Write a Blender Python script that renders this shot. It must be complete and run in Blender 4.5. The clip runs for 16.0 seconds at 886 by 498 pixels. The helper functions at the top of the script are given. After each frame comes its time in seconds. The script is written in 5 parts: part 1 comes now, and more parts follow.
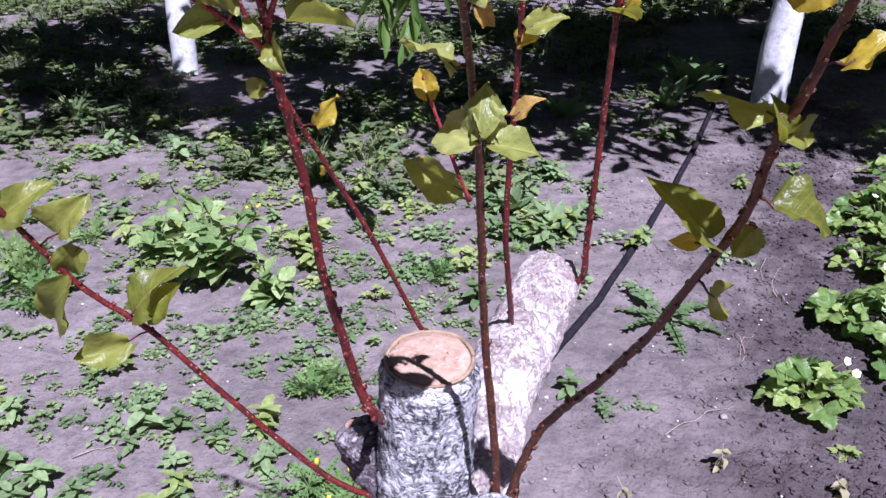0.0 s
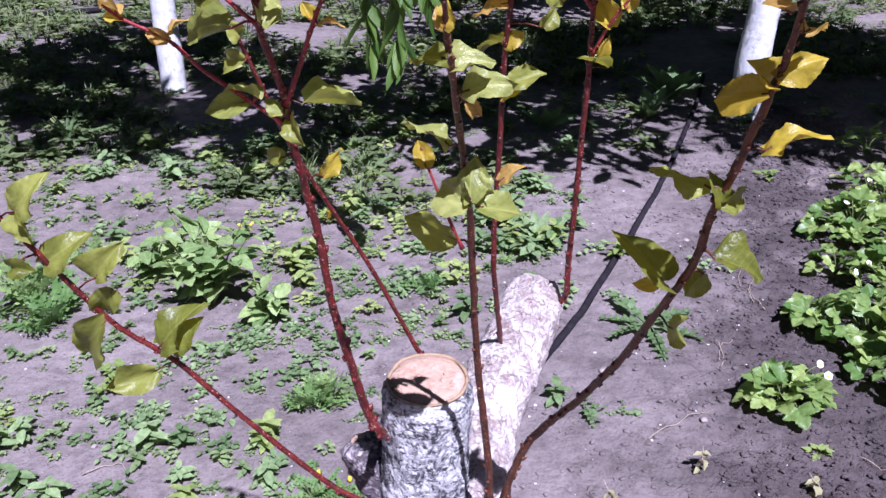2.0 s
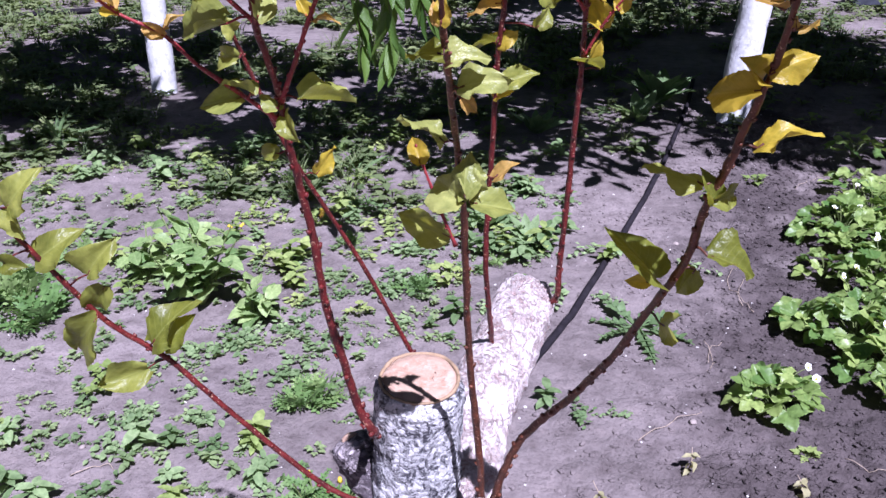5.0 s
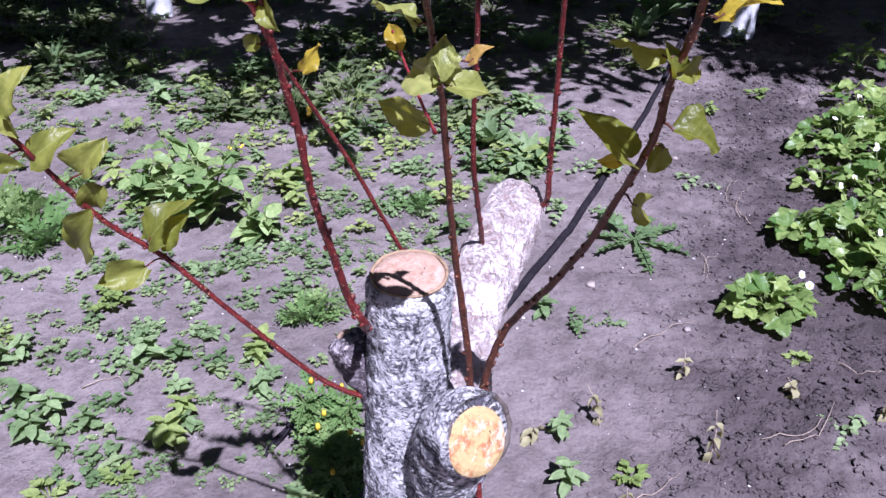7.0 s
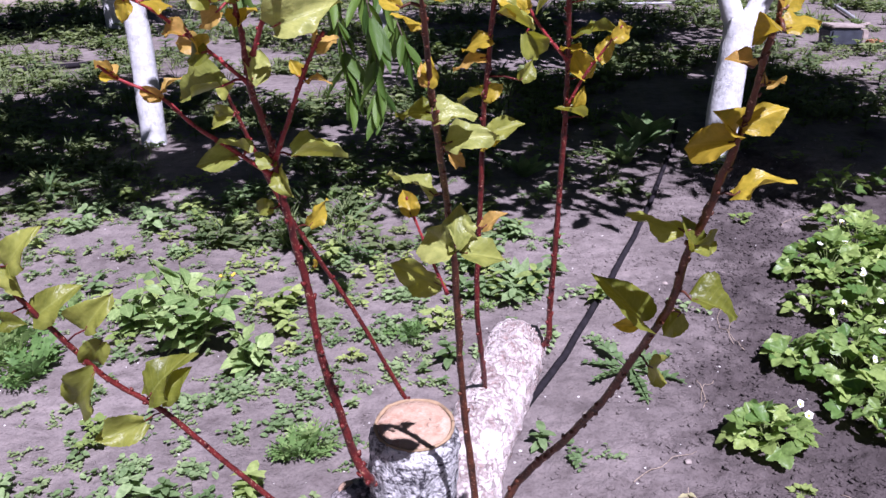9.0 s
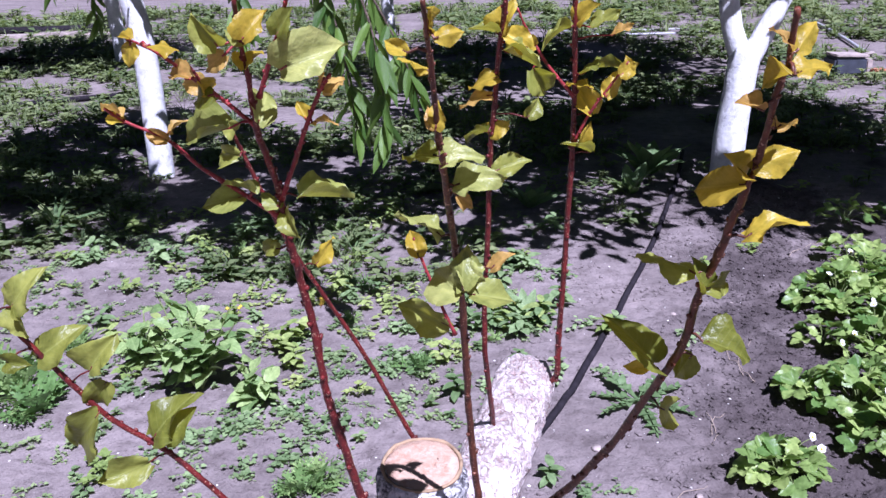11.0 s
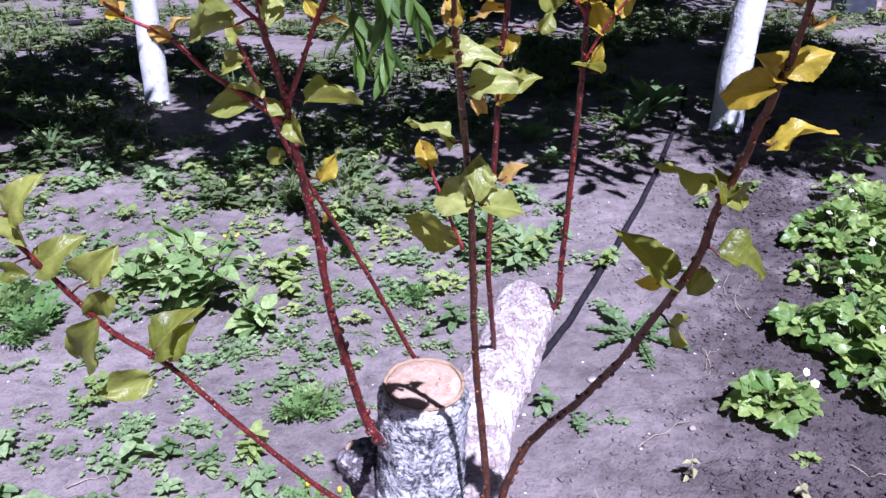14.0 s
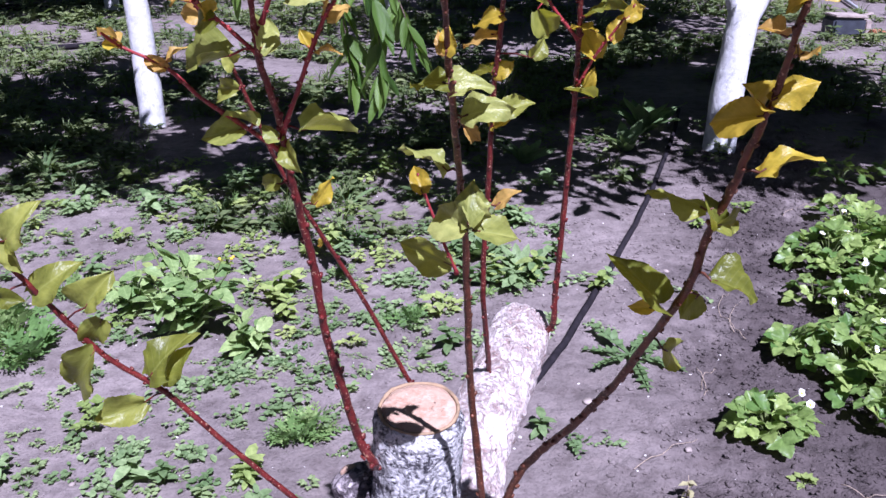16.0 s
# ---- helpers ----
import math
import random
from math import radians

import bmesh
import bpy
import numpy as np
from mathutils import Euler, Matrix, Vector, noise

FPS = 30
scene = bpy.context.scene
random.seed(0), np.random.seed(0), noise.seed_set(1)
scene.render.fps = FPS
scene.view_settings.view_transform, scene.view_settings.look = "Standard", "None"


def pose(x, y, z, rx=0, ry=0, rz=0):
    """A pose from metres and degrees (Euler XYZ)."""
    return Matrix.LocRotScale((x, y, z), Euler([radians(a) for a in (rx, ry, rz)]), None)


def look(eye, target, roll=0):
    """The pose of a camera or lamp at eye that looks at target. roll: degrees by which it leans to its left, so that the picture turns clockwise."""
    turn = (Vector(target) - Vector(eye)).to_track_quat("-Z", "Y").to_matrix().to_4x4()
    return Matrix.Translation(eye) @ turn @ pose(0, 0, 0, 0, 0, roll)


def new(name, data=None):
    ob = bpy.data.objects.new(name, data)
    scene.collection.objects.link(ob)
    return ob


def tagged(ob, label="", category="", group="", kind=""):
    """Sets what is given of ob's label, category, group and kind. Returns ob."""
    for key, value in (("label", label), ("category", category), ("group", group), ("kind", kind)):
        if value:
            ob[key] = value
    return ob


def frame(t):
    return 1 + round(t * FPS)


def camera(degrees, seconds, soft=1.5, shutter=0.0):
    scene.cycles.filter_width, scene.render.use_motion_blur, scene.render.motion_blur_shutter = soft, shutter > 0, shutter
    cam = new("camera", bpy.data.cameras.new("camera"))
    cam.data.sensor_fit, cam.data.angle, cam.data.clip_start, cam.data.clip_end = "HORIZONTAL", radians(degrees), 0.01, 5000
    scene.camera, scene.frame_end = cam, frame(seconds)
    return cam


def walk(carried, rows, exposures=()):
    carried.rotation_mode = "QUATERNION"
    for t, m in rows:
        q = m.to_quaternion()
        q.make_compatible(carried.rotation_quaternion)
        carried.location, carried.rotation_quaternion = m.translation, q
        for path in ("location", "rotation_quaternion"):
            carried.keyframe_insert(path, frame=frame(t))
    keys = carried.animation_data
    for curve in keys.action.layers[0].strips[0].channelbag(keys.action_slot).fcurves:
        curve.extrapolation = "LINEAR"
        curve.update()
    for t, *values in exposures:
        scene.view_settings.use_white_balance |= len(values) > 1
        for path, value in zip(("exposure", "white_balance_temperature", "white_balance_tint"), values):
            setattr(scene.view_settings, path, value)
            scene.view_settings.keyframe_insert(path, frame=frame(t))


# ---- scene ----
cam = camera(55.0, 16.0, soft=1.5)
PATH = [
    (0, (0.245, 0.268, 1.192), (0.029, 2.062, 0.334), -0.1),
    (0.5, (0.218, 0.263, 1.215), (-0.041, 2.048, 0.352), -0.5),
    (1, (0.201, 0.192, 1.245), (0.021, 2.016, 0.445), 1.4),
    (1.5, (0.224, 0.183, 1.251), (0.065, 1.99, 0.41), 0.0),
    (2, (0.246, 0.198, 1.257), (0.06, 2.0, 0.409), -0.9),
    (2.5, (0.248, 0.204, 1.256), (0.064, 1.993, 0.382), -0.5),
    (3, (0.239, 0.21, 1.254), (0.064, 1.998, 0.376), -0.1),
    (3.5, (0.233, 0.212, 1.256), (0.075, 2.008, 0.391), 0.6),
    (3.7, (0.234, 0.21, 1.256), (0.085, 2.009, 0.394), 0.7),
    (5.8, (0.246, 0.189, 1.252), (0.078, 1.999, 0.419), -0.8),
    (6, (0.244, 0.184, 1.253), (0.096, 1.962, 0.35), -0.6),
    (6.2, (0.258, 0.162, 1.242), (0.113, 1.914, 0.289), -1.0),
    (6.5, (0.254, 0.171, 1.233), (0.115, 1.899, 0.236), -0.7),
    (7, (0.266, 0.161, 1.234), (0.095, 1.89, 0.242), -1.4),
    (7.5, (0.263, 0.153, 1.25), (0.064, 1.934, 0.362), -1.8),
    (8, (0.248, 0.163, 1.256), (0.052, 1.98, 0.445), -1.2),
    (8.5, (0.233, 0.17, 1.26), (0.039, 2.015, 0.513), -1.8),
    (9, (0.244, 0.179, 1.264), (0.102, 2.029, 0.518), -1.3),
    (9.2, (0.241, 0.178, 1.265), (0.079, 2.029, 0.526), -1.4),
    (11.3, (0.243, 0.188, 1.27), (0.086, 2.062, 0.59), -1.7),
    (11.5, (0.243, 0.187, 1.267), (0.091, 2.06, 0.583), -1.5),
    (12, (0.243, 0.19, 1.266), (0.09, 2.061, 0.575), -1.6),
    (12.5, (0.241, 0.194, 1.262), (0.094, 2.061, 0.56), -1.4),
    (13, (0.239, 0.196, 1.262), (0.091, 2.061, 0.554), -1.4),
    (13.5, (0.237, 0.202, 1.26), (0.101, 2.064, 0.541), -1.1),
    (13.9, (0.234, 0.205, 1.254), (0.09, 2.051, 0.497), -1.1),
    (14, (0.232, 0.194, 1.247), (0.086, 2.013, 0.428), -0.5),
    (14.5, (0.234, 0.185, 1.244), (0.103, 2.003, 0.42), -0.3),
    (15, (0.237, 0.187, 1.245), (0.107, 2.014, 0.443), -0.5),
    (15.5, (0.233, 0.19, 1.248), (0.096, 2.023, 0.461), -0.4),
    (16, (0.233, 0.191, 1.252), (0.097, 2.03, 0.478), -0.6),
]
EXPOSURES = [(0.0, 0.77, 5340, 29), (1.0, 0.71, 5390, 29), (2.0, 0.84, 5300, 29), (3.5, 0.89, 5330, 29), (6.0, 0.87, 5280, 29), (6.5, 0.80, 5250, 29), (7.0, 0.78, 5280, 29),
             (7.5, 0.60, 5470, 29), (8.5, 0.70, 5590, 29), (9.2, 0.80, 5560, 29), (11.5, 0.92, 5170, 29), (14.0, 0.92, 5140, 29), (16.0, 0.87, 5290, 29)]
walk(cam, [(t, look(eye, target, roll)) for t, eye, target, roll in PATH], EXPOSURES)

# ---- world, sun ----
SUN_WAY = Vector((0.31, -0.63, 1.0)).normalized()
world = bpy.data.worlds.new("sky")
scene.world = world
world.use_nodes = True
wn = world.node_tree.nodes
sky = wn.new("ShaderNodeTexSky")
sky.sky_type = "NISHITA"
sky.sun_disc = False
sky.sun_elevation = math.asin(SUN_WAY.z)
sky.sun_rotation = math.atan2(SUN_WAY.x, SUN_WAY.y)
world.node_tree.links.new(sky.outputs[0], wn["Background"].inputs[0])
wn["Background"].inputs[1].default_value = 0.0098
sun = new("sun", bpy.data.lights.new("sun", "SUN"))
sun.data.energy = 5.0
sun.data.angle = radians(0.53)
sun.data.color = (1.0, 0.955, 0.90)
sun.matrix_world = look(SUN_WAY * 30, (0, 0, 0))

# ---- materials ----


class Mat:
    """A node material with a few short-hand makers."""

    def __init__(self, name, rough=0.8):
        self.m = bpy.data.materials.new(name)
        self.m.use_nodes = True
        self.n = self.m.node_tree.nodes
        self.l = self.m.node_tree.links
        self.p = self.n["Principled BSDF"]
        self.p.inputs["Roughness"].default_value = rough
        self.p.inputs["Specular IOR Level"].default_value = 0.35
        self.out = self.n["Material Output"]

    def node(self, kind, **values):
        nd = self.n.new("ShaderNode" + kind)
        for k, v in values.items():
            nd.inputs[k].default_value = v
        return nd

    def coords(self, scale=(1, 1, 1)):
        tc, mp = self.node("TexCoord"), self.node("Mapping")
        mp.inputs["Scale"].default_value = scale
        self.l.new(tc.outputs["Object"], mp.inputs["Vector"])
        return mp.outputs[0]

    def noise(self, scale, detail=4.0, rough=0.55, vec=None, distort=0.0):
        nd = self.node("TexNoise", Scale=scale, Detail=detail, Roughness=rough, Distortion=distort)
        self.l.new(vec if vec else self.coords(), nd.inputs["Vector"])
        return nd.outputs["Fac"]

    def node_colour(self, scale):
        nd = self.node("TexNoise", Scale=scale, Detail=3.0)
        self.l.new(self.coords(), nd.inputs["Vector"])
        return nd.outputs["Color"]

    def ramp(self, fac, stops):
        nd = self.node("ValToRGB")
        el = nd.color_ramp.elements
        while len(el) < len(stops):
            el.new(0.5)
        for e, (pos, col) in zip(el, stops):
            e.position, e.color = pos, (*col, 1.0)
        self.l.new(fac, nd.inputs["Fac"])
        return nd.outputs["Color"]

    def mix(self, fac, a, b, mode="MIX"):
        nd = self.n.new("ShaderNodeMix")
        nd.data_type, nd.blend_type = "RGBA", mode
        for sock, v in ((nd.inputs["Factor"], fac), (nd.inputs["A"], a), (nd.inputs["B"], b)):
            if isinstance(v, bpy.types.NodeSocket):
                self.l.new(v, sock)
            elif isinstance(v, tuple):
                sock.default_value = (*v, 1.0)
            else:
                sock.default_value = v
        return nd.outputs["Result"]

    def bump(self, height, strength=0.5, dist=0.01):
        nd = self.node("Bump", Strength=strength, Distance=dist)
        self.l.new(height, nd.inputs["Height"])
        self.l.new(nd.outputs[0], self.p.inputs["Normal"])

    def base(self, col):
        self.l.new(col, self.p.inputs["Base Color"])


def leaf_material(name, dark, light, through_col, rough=0.5, lucent=0.4, patch=60.0, island=False, veins=False):
    """Leaf tissue: two greens, some mottling, light shining through."""
    k = Mat(name, rough)
    k.p.inputs["Specular IOR Level"].default_value = 0.32
    if island:
        rnd = k.node("NewGeometry").outputs["Random Per Island"]
    else:
        rnd = k.node("ObjectInfo").outputs["Random"]
    tone = k.mix(rnd, dark, light)
    mott = k.ramp(k.noise(patch, 4.0, 0.6), [(0.3, (0.60, 0.64, 0.58)), (0.7, (1.22, 1.18, 1.15))])
    col = k.mix(1.0, tone, mott, "MULTIPLY")
    rib = None
    if veins:
        # midrib and side veins, from the blade's own length and width
        xyz = k.node("SeparateXYZ")
        k.l.new(k.node("TexCoord").outputs["Object"], xyz.inputs[0])
        across, skew, wavy = k.node("Math"), k.node("Math"), k.node("Math")
        across.operation, skew.operation, wavy.operation = "ABSOLUTE", "MULTIPLY_ADD", "SINE"
        k.l.new(xyz.outputs["X"], across.inputs[0])
        skew.inputs[1].default_value = -0.75
        k.l.new(across.outputs[0], skew.inputs[0])
        k.l.new(xyz.outputs["Y"], skew.inputs[2])
        spread = k.node("Math")
        spread.operation = "MULTIPLY"
        spread.inputs[1].default_value = 44.0
        k.l.new(skew.outputs[0], spread.inputs[0])
        k.l.new(spread.outputs[0], wavy.inputs[0])
        side = k.ramp(wavy.outputs[0], [(0.86, (0, 0, 0)), (0.99, (1, 1, 1))])
        mid = k.ramp(across.outputs[0], [(0.012, (1, 1, 1)), (0.028, (0, 0, 0))])
        rib = k.mix(1.0, mid, k.mix(0.55, (0, 0, 0), side), "ADD")
        col = k.mix(k.mix(1.0, rib, (0.17, 0.17, 0.17), "MULTIPLY"), col, tuple(min(1.0, 1.5 * v + 0.05) for v in light))
    k.base(col)
    tr = k.node("BsdfTranslucent")
    k.l.new(k.mix(0.75, col, through_col), tr.inputs["Color"])
    mx = k.node("MixShader", Fac=lucent)
    k.l.new(k.p.outputs[0], mx.inputs[1])
    k.l.new(tr.outputs[0], mx.inputs[2])
    k.l.new(mx.outputs[0], k.out.inputs["Surface"])
    if veins:
        k.bump(k.mix(0.6, k.noise(patch * 2.2, 2.0), rib), 0.16, 0.02)
    else:
        k.bump(k.noise(patch * 2.2, 2.0), 0.25, 0.004)
    return k.m


def soil_material():
    k = Mat("garden_soil", 0.95)
    k.p.inputs["Specular IOR Level"].default_value = 0.15
    big = k.noise(1.7, 5.0, 0.6)
    mid = k.noise(14.0, 6.0, 0.65)
    fine = k.noise(120.0, 6.0, 0.7)
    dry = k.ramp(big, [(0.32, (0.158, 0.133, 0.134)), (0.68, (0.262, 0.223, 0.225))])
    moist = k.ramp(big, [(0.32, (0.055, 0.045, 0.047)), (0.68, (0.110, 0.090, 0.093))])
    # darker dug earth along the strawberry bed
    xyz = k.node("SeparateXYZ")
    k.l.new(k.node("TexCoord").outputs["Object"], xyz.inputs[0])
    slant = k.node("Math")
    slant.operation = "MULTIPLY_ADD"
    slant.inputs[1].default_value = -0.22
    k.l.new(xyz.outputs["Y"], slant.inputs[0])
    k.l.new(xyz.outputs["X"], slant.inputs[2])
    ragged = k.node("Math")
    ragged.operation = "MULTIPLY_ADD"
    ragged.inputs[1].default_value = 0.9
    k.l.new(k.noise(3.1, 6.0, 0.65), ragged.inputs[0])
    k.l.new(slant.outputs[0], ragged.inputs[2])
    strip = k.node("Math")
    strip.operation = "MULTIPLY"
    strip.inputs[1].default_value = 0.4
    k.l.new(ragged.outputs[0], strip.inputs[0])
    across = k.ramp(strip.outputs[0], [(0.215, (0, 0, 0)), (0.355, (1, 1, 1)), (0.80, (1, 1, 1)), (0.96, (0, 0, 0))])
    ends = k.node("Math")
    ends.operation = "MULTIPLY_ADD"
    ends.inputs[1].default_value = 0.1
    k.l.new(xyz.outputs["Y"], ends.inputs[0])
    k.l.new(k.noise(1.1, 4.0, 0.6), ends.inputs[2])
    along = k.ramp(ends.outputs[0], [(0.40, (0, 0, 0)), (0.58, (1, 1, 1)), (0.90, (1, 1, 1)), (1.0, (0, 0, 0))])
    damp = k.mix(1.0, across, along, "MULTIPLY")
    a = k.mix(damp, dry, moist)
    b = k.ramp(mid, [(0.30, (0.64, 0.62, 0.62)), (0.52, (1.0, 1.0, 1.0)), (0.75, (1.2, 1.18, 1.16))])
    c = k.ramp(fine, [(0.28, (0.62, 0.60, 0.60)), (0.46, (1.0, 1.0, 1.0)), (0.72, (1.2, 1.19, 1.19))])
    col = k.mix(1.0, k.mix(1.0, a, b, "MULTIPLY"), c, "MULTIPLY")
    vor = k.node("TexVoronoi", Scale=75.0)
    k.l.new(k.coords(), vor.inputs["Vector"])
    speck = k.ramp(vor.outputs["Distance"], [(0.055, (1, 1, 1)), (0.10, (0, 0, 0))])
    gate = k.ramp(k.noise(9.0, 3.0), [(0.52, (0, 0, 0)), (0.66, (1, 1, 1))])
    col = k.mix(k.mix(1.0, speck, gate, "MULTIPLY"), col, (0.42, 0.40, 0.39))
    k.base(col)
    wild = k.ramp(k.noise(4.5, 4.0, 0.6), [(0.42, (0, 0, 0)), (0.64, (0.7, 0.7, 0.7))])
    rough_ground = k.mix(1.0, wild, damp, "ADD")
    lumps = k.node("TexVoronoi", Scale=85.0)
    k.l.new(k.mix(0.08, k.coords(), k.node_colour(22.0)), lumps.inputs["Vector"])
    crumb = k.mix(rough_ground, k.noise(160.0, 5.0, 0.7), k.mix(0.35, k.ramp(lumps.outputs["Distance"], [(0.0, (1, 1, 1)), (0.75, (0, 0, 0))]), k.noise(240.0, 4.0, 0.7)))
    hgt = k.mix(k.mix(wild, (0.12, 0.12, 0.12), (0.5, 0.5, 0.5)), k.noise(30.0, 5.0, 0.6), crumb)
    k.bump(hgt, 0.8, 0.018)
    return k.m


def bark_material(name, cover, wash=(0.80, 0.79, 0.82), under=(0.17, 0.155, 0.17), scale=1.0, grain=(1.0, 1.0, 2.1), patchy=0.22, edge=0.04, relief=0.010):
    """Rough bark brushed with whitewash; cover is how much of it is white."""
    k = Mat(name, 0.9)
    k.p.inputs["Specular IOR Level"].default_value = 0.2
    bent = k.mix(0.035, k.coords(grain), k.node_colour(26.0 * scale))
    flake = k.noise(85.0 * scale, 9.0, 0.74, bent, 0.35)
    large = k.noise(13.0 * scale, 4.0, 0.6)
    lumps = k.node("TexVoronoi", Scale=120.0 * scale)
    k.l.new(bent, lumps.inputs["Vector"])
    dome = k.ramp(lumps.outputs["Distance"], [(0.0, (1, 1, 1)), (0.62, (0.15, 0.15, 0.15))])
    both = k.mix(0.13, k.mix(patchy, flake, large), dome)
    cut = 0.572 - 0.3 * cover
    mask = k.ramp(both, [(cut - edge, (0, 0, 0)), (cut + edge, (1, 1, 1))])
    tone = k.ramp(k.noise(70.0 * scale, 6.0, 0.7), [(0.3, tuple(0.45 * v for v in under)), (0.7, tuple(1.9 * v for v in under))])
    white = k.ramp(k.noise(40.0 * scale, 8.0, 0.75), [(0.3, tuple(0.68 * v for v in wash)), (0.54, wash)])
    k.base(k.mix(mask, tone, white))
    k.bump(k.mix(0.25, k.mix(0.35, flake, mask), dome), 1.0, relief)
    return k.m


def cut_material(name, pale, deep, streak):
    """Sawn end grain with faint rings and dry streaks."""
    k = Mat(name, 0.8)
    ring = k.node("TexWave", Scale=48.0, Distortion=3.0, Detail=4.0)
    ring.wave_type, ring.rings_direction = "RINGS", "Z"
    ring.inputs["Detail Scale"].default_value = 2.2
    k.l.new(k.coords(), ring.inputs["Vector"])
    a = k.ramp(ring.outputs["Fac"], [(0.15, tuple(0.93 * v for v in pale)), (0.6, pale)])
    blot = k.ramp(k.noise(60.0, 6.0, 0.7, None, 0.2), [(0.48, (0, 0, 0)), (0.58, (1, 1, 1))])
    c = k.mix(blot, a, deep)
    fine = k.ramp(k.noise(48.0, 6.0, 0.72, k.coords((1.0, 1.3, 4.0)), 0.2), [(0.53, (0, 0, 0)), (0.66, (1, 1, 1))])
    c = k.mix(fine, c, streak)
    crack = k.ramp(k.noise(110.0, 3.0, 0.6, k.coords((1.0, 0.35, 1.0)), 0.8), [(0.66, (0, 0, 0)), (0.72, (1, 1, 1))])
    k.base(k.mix(crack, c, tuple(0.35 * v for v in deep)))
    k.bump(k.noise(150.0, 6.0, 0.7), 0.7, 0.005)
    return k.m


def shoot_material(name, dark, light):
    k = Mat(name, 0.42)
    a = k.ramp(k.noise(75.0, 5.0, 0.65), [(0.32, dark), (0.66, light)])
    lent = k.ramp(k.noise(420.0, 2.0), [(0.62, (0, 0, 0)), (0.70, (1, 1, 1))])
    k.base(k.mix(lent, a, (0.42, 0.24, 0.16)))
    k.bump(k.noise(300.0, 3.0), 0.3, 0.002)
    return k.m


def plain(name, col, rough=0.7, spread=0.25, scale=30.0, metal=0.0):
    k = Mat(name, rough)
    k.p.inputs["Metallic"].default_value = metal
    lo, hi = tuple(v * (1 - spread) for v in col), tuple(min(0.95, v * (1 + spread)) for v in col)
    k.base(k.ramp(k.noise(scale, 5.0, 0.6), [(0.3, lo), (0.7, hi)]))
    k.bump(k.noise(scale * 5, 4.0), 0.3, 0.004)
    return k.m


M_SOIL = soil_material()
M_WASH = bark_material("whitewashed_bark", 0.36, (0.88, 0.86, 0.90), (0.085, 0.080, 0.10), 1.5, (1.0, 1.0, 1.3), patchy=0.38)
M_KNOB = bark_material("weathered_knob_bark", 0.27, (0.62, 0.54, 0.58), (0.12, 0.10, 0.115))
M_LIMB = bark_material("whitewashed_limb_bark", 0.47, (0.90, 0.79, 0.79), (0.42, 0.275, 0.255), 1.5, (1.1, 0.8, 1.1), patchy=0.45, edge=0.06)
M_WASH_FAR = bark_material("whitewashed_orchard_bark", 0.74, (0.66, 0.66, 0.70), (0.30, 0.30, 0.34), 0.45, (1.0, 1.0, 0.8), edge=0.09, relief=0.004)
M_BARK = bark_material("brown_bark", -0.4, (0.4, 0.38, 0.36), (0.10, 0.075, 0.06))
M_CUT = cut_material("sawn_wood", (0.55, 0.375, 0.285), (0.46, 0.28, 0.205), (0.62, 0.47, 0.38))
M_CUT_WET = cut_material("sawn_wood_amber", (0.60, 0.43, 0.20), (0.47, 0.21, 0.09), (0.78, 0.70, 0.54))
M_RIM = plain("cut_rim_bark", (0.36, 0.25, 0.16), 0.9, 0.4, 60.0)
M_LIP = plain("dark_cut_lip_bark", (0.11, 0.09, 0.08), 0.9, 0.5, 70.0)
M_SHOOT = shoot_material("red_shoot_bark", (0.045, 0.008, 0.009), (0.165, 0.020, 0.018))
M_SHOOT_OLD = shoot_material("brown_shoot_bark", (0.040, 0.016, 0.011), (0.150, 0.045, 0.024))
M_SHOOT_YOUNG = shoot_material("young_shoot_bark", (0.15, 0.017, 0.022), (0.37, 0.046, 0.052))
M_LEAF = leaf_material("apricot_leaf", (0.13, 0.15, 0.022), (0.34, 0.36, 0.085), (0.52, 0.50, 0.015), 0.36, 0.36, 3.2, veins=True)
M_LEAF_PALE = leaf_material("apricot_leaf_pale", (0.26, 0.29, 0.07), (0.41, 0.43, 0.145), (0.56, 0.56, 0.04), 0.36, 0.30, 3.2, veins=True)
M_LEAF_YELLOW = leaf_material("apricot_leaf_young", (0.43, 0.315, 0.035), (0.58, 0.445, 0.05), (0.78, 0.56, 0.02), 0.36, 0.40, 3.2, veins=True)
M_LEAF_ORANGE = leaf_material("apricot_leaf_bronze", (0.49, 0.29, 0.09), (0.60, 0.41, 0.12), (0.76, 0.48, 0.06), 0.36, 0.40, 3.2, veins=True)
M_WEED = leaf_material("weed_leaf", (0.135, 0.215, 0.095), (0.33, 0.44, 0.225), (0.28, 0.42, 0.10), 0.5, 0.28, 90.0)
M_WEED_LIGHT = leaf_material("weed_leaf_light", (0.23, 0.32, 0.10), (0.42, 0.50, 0.19), (0.40, 0.48, 0.08), 0.5, 0.28, 90.0)
M_FERN = leaf_material("feathery_leaf", (0.13, 0.24, 0.075), (0.31, 0.43, 0.165), (0.30, 0.46, 0.12), 0.6, 0.28, 90.0)
M_BERRY = leaf_material("strawberry_leaf", (0.10, 0.20, 0.055), (0.36, 0.46, 0.15), (0.36, 0.52, 0.08), 0.36, 0.28, 3.5)
M_BROAD = leaf_material("broad_leaf", (0.15, 0.255, 0.095), (0.37, 0.48, 0.20), (0.32, 0.44, 0.09), 0.4, 0.28, 5.0, veins=True)
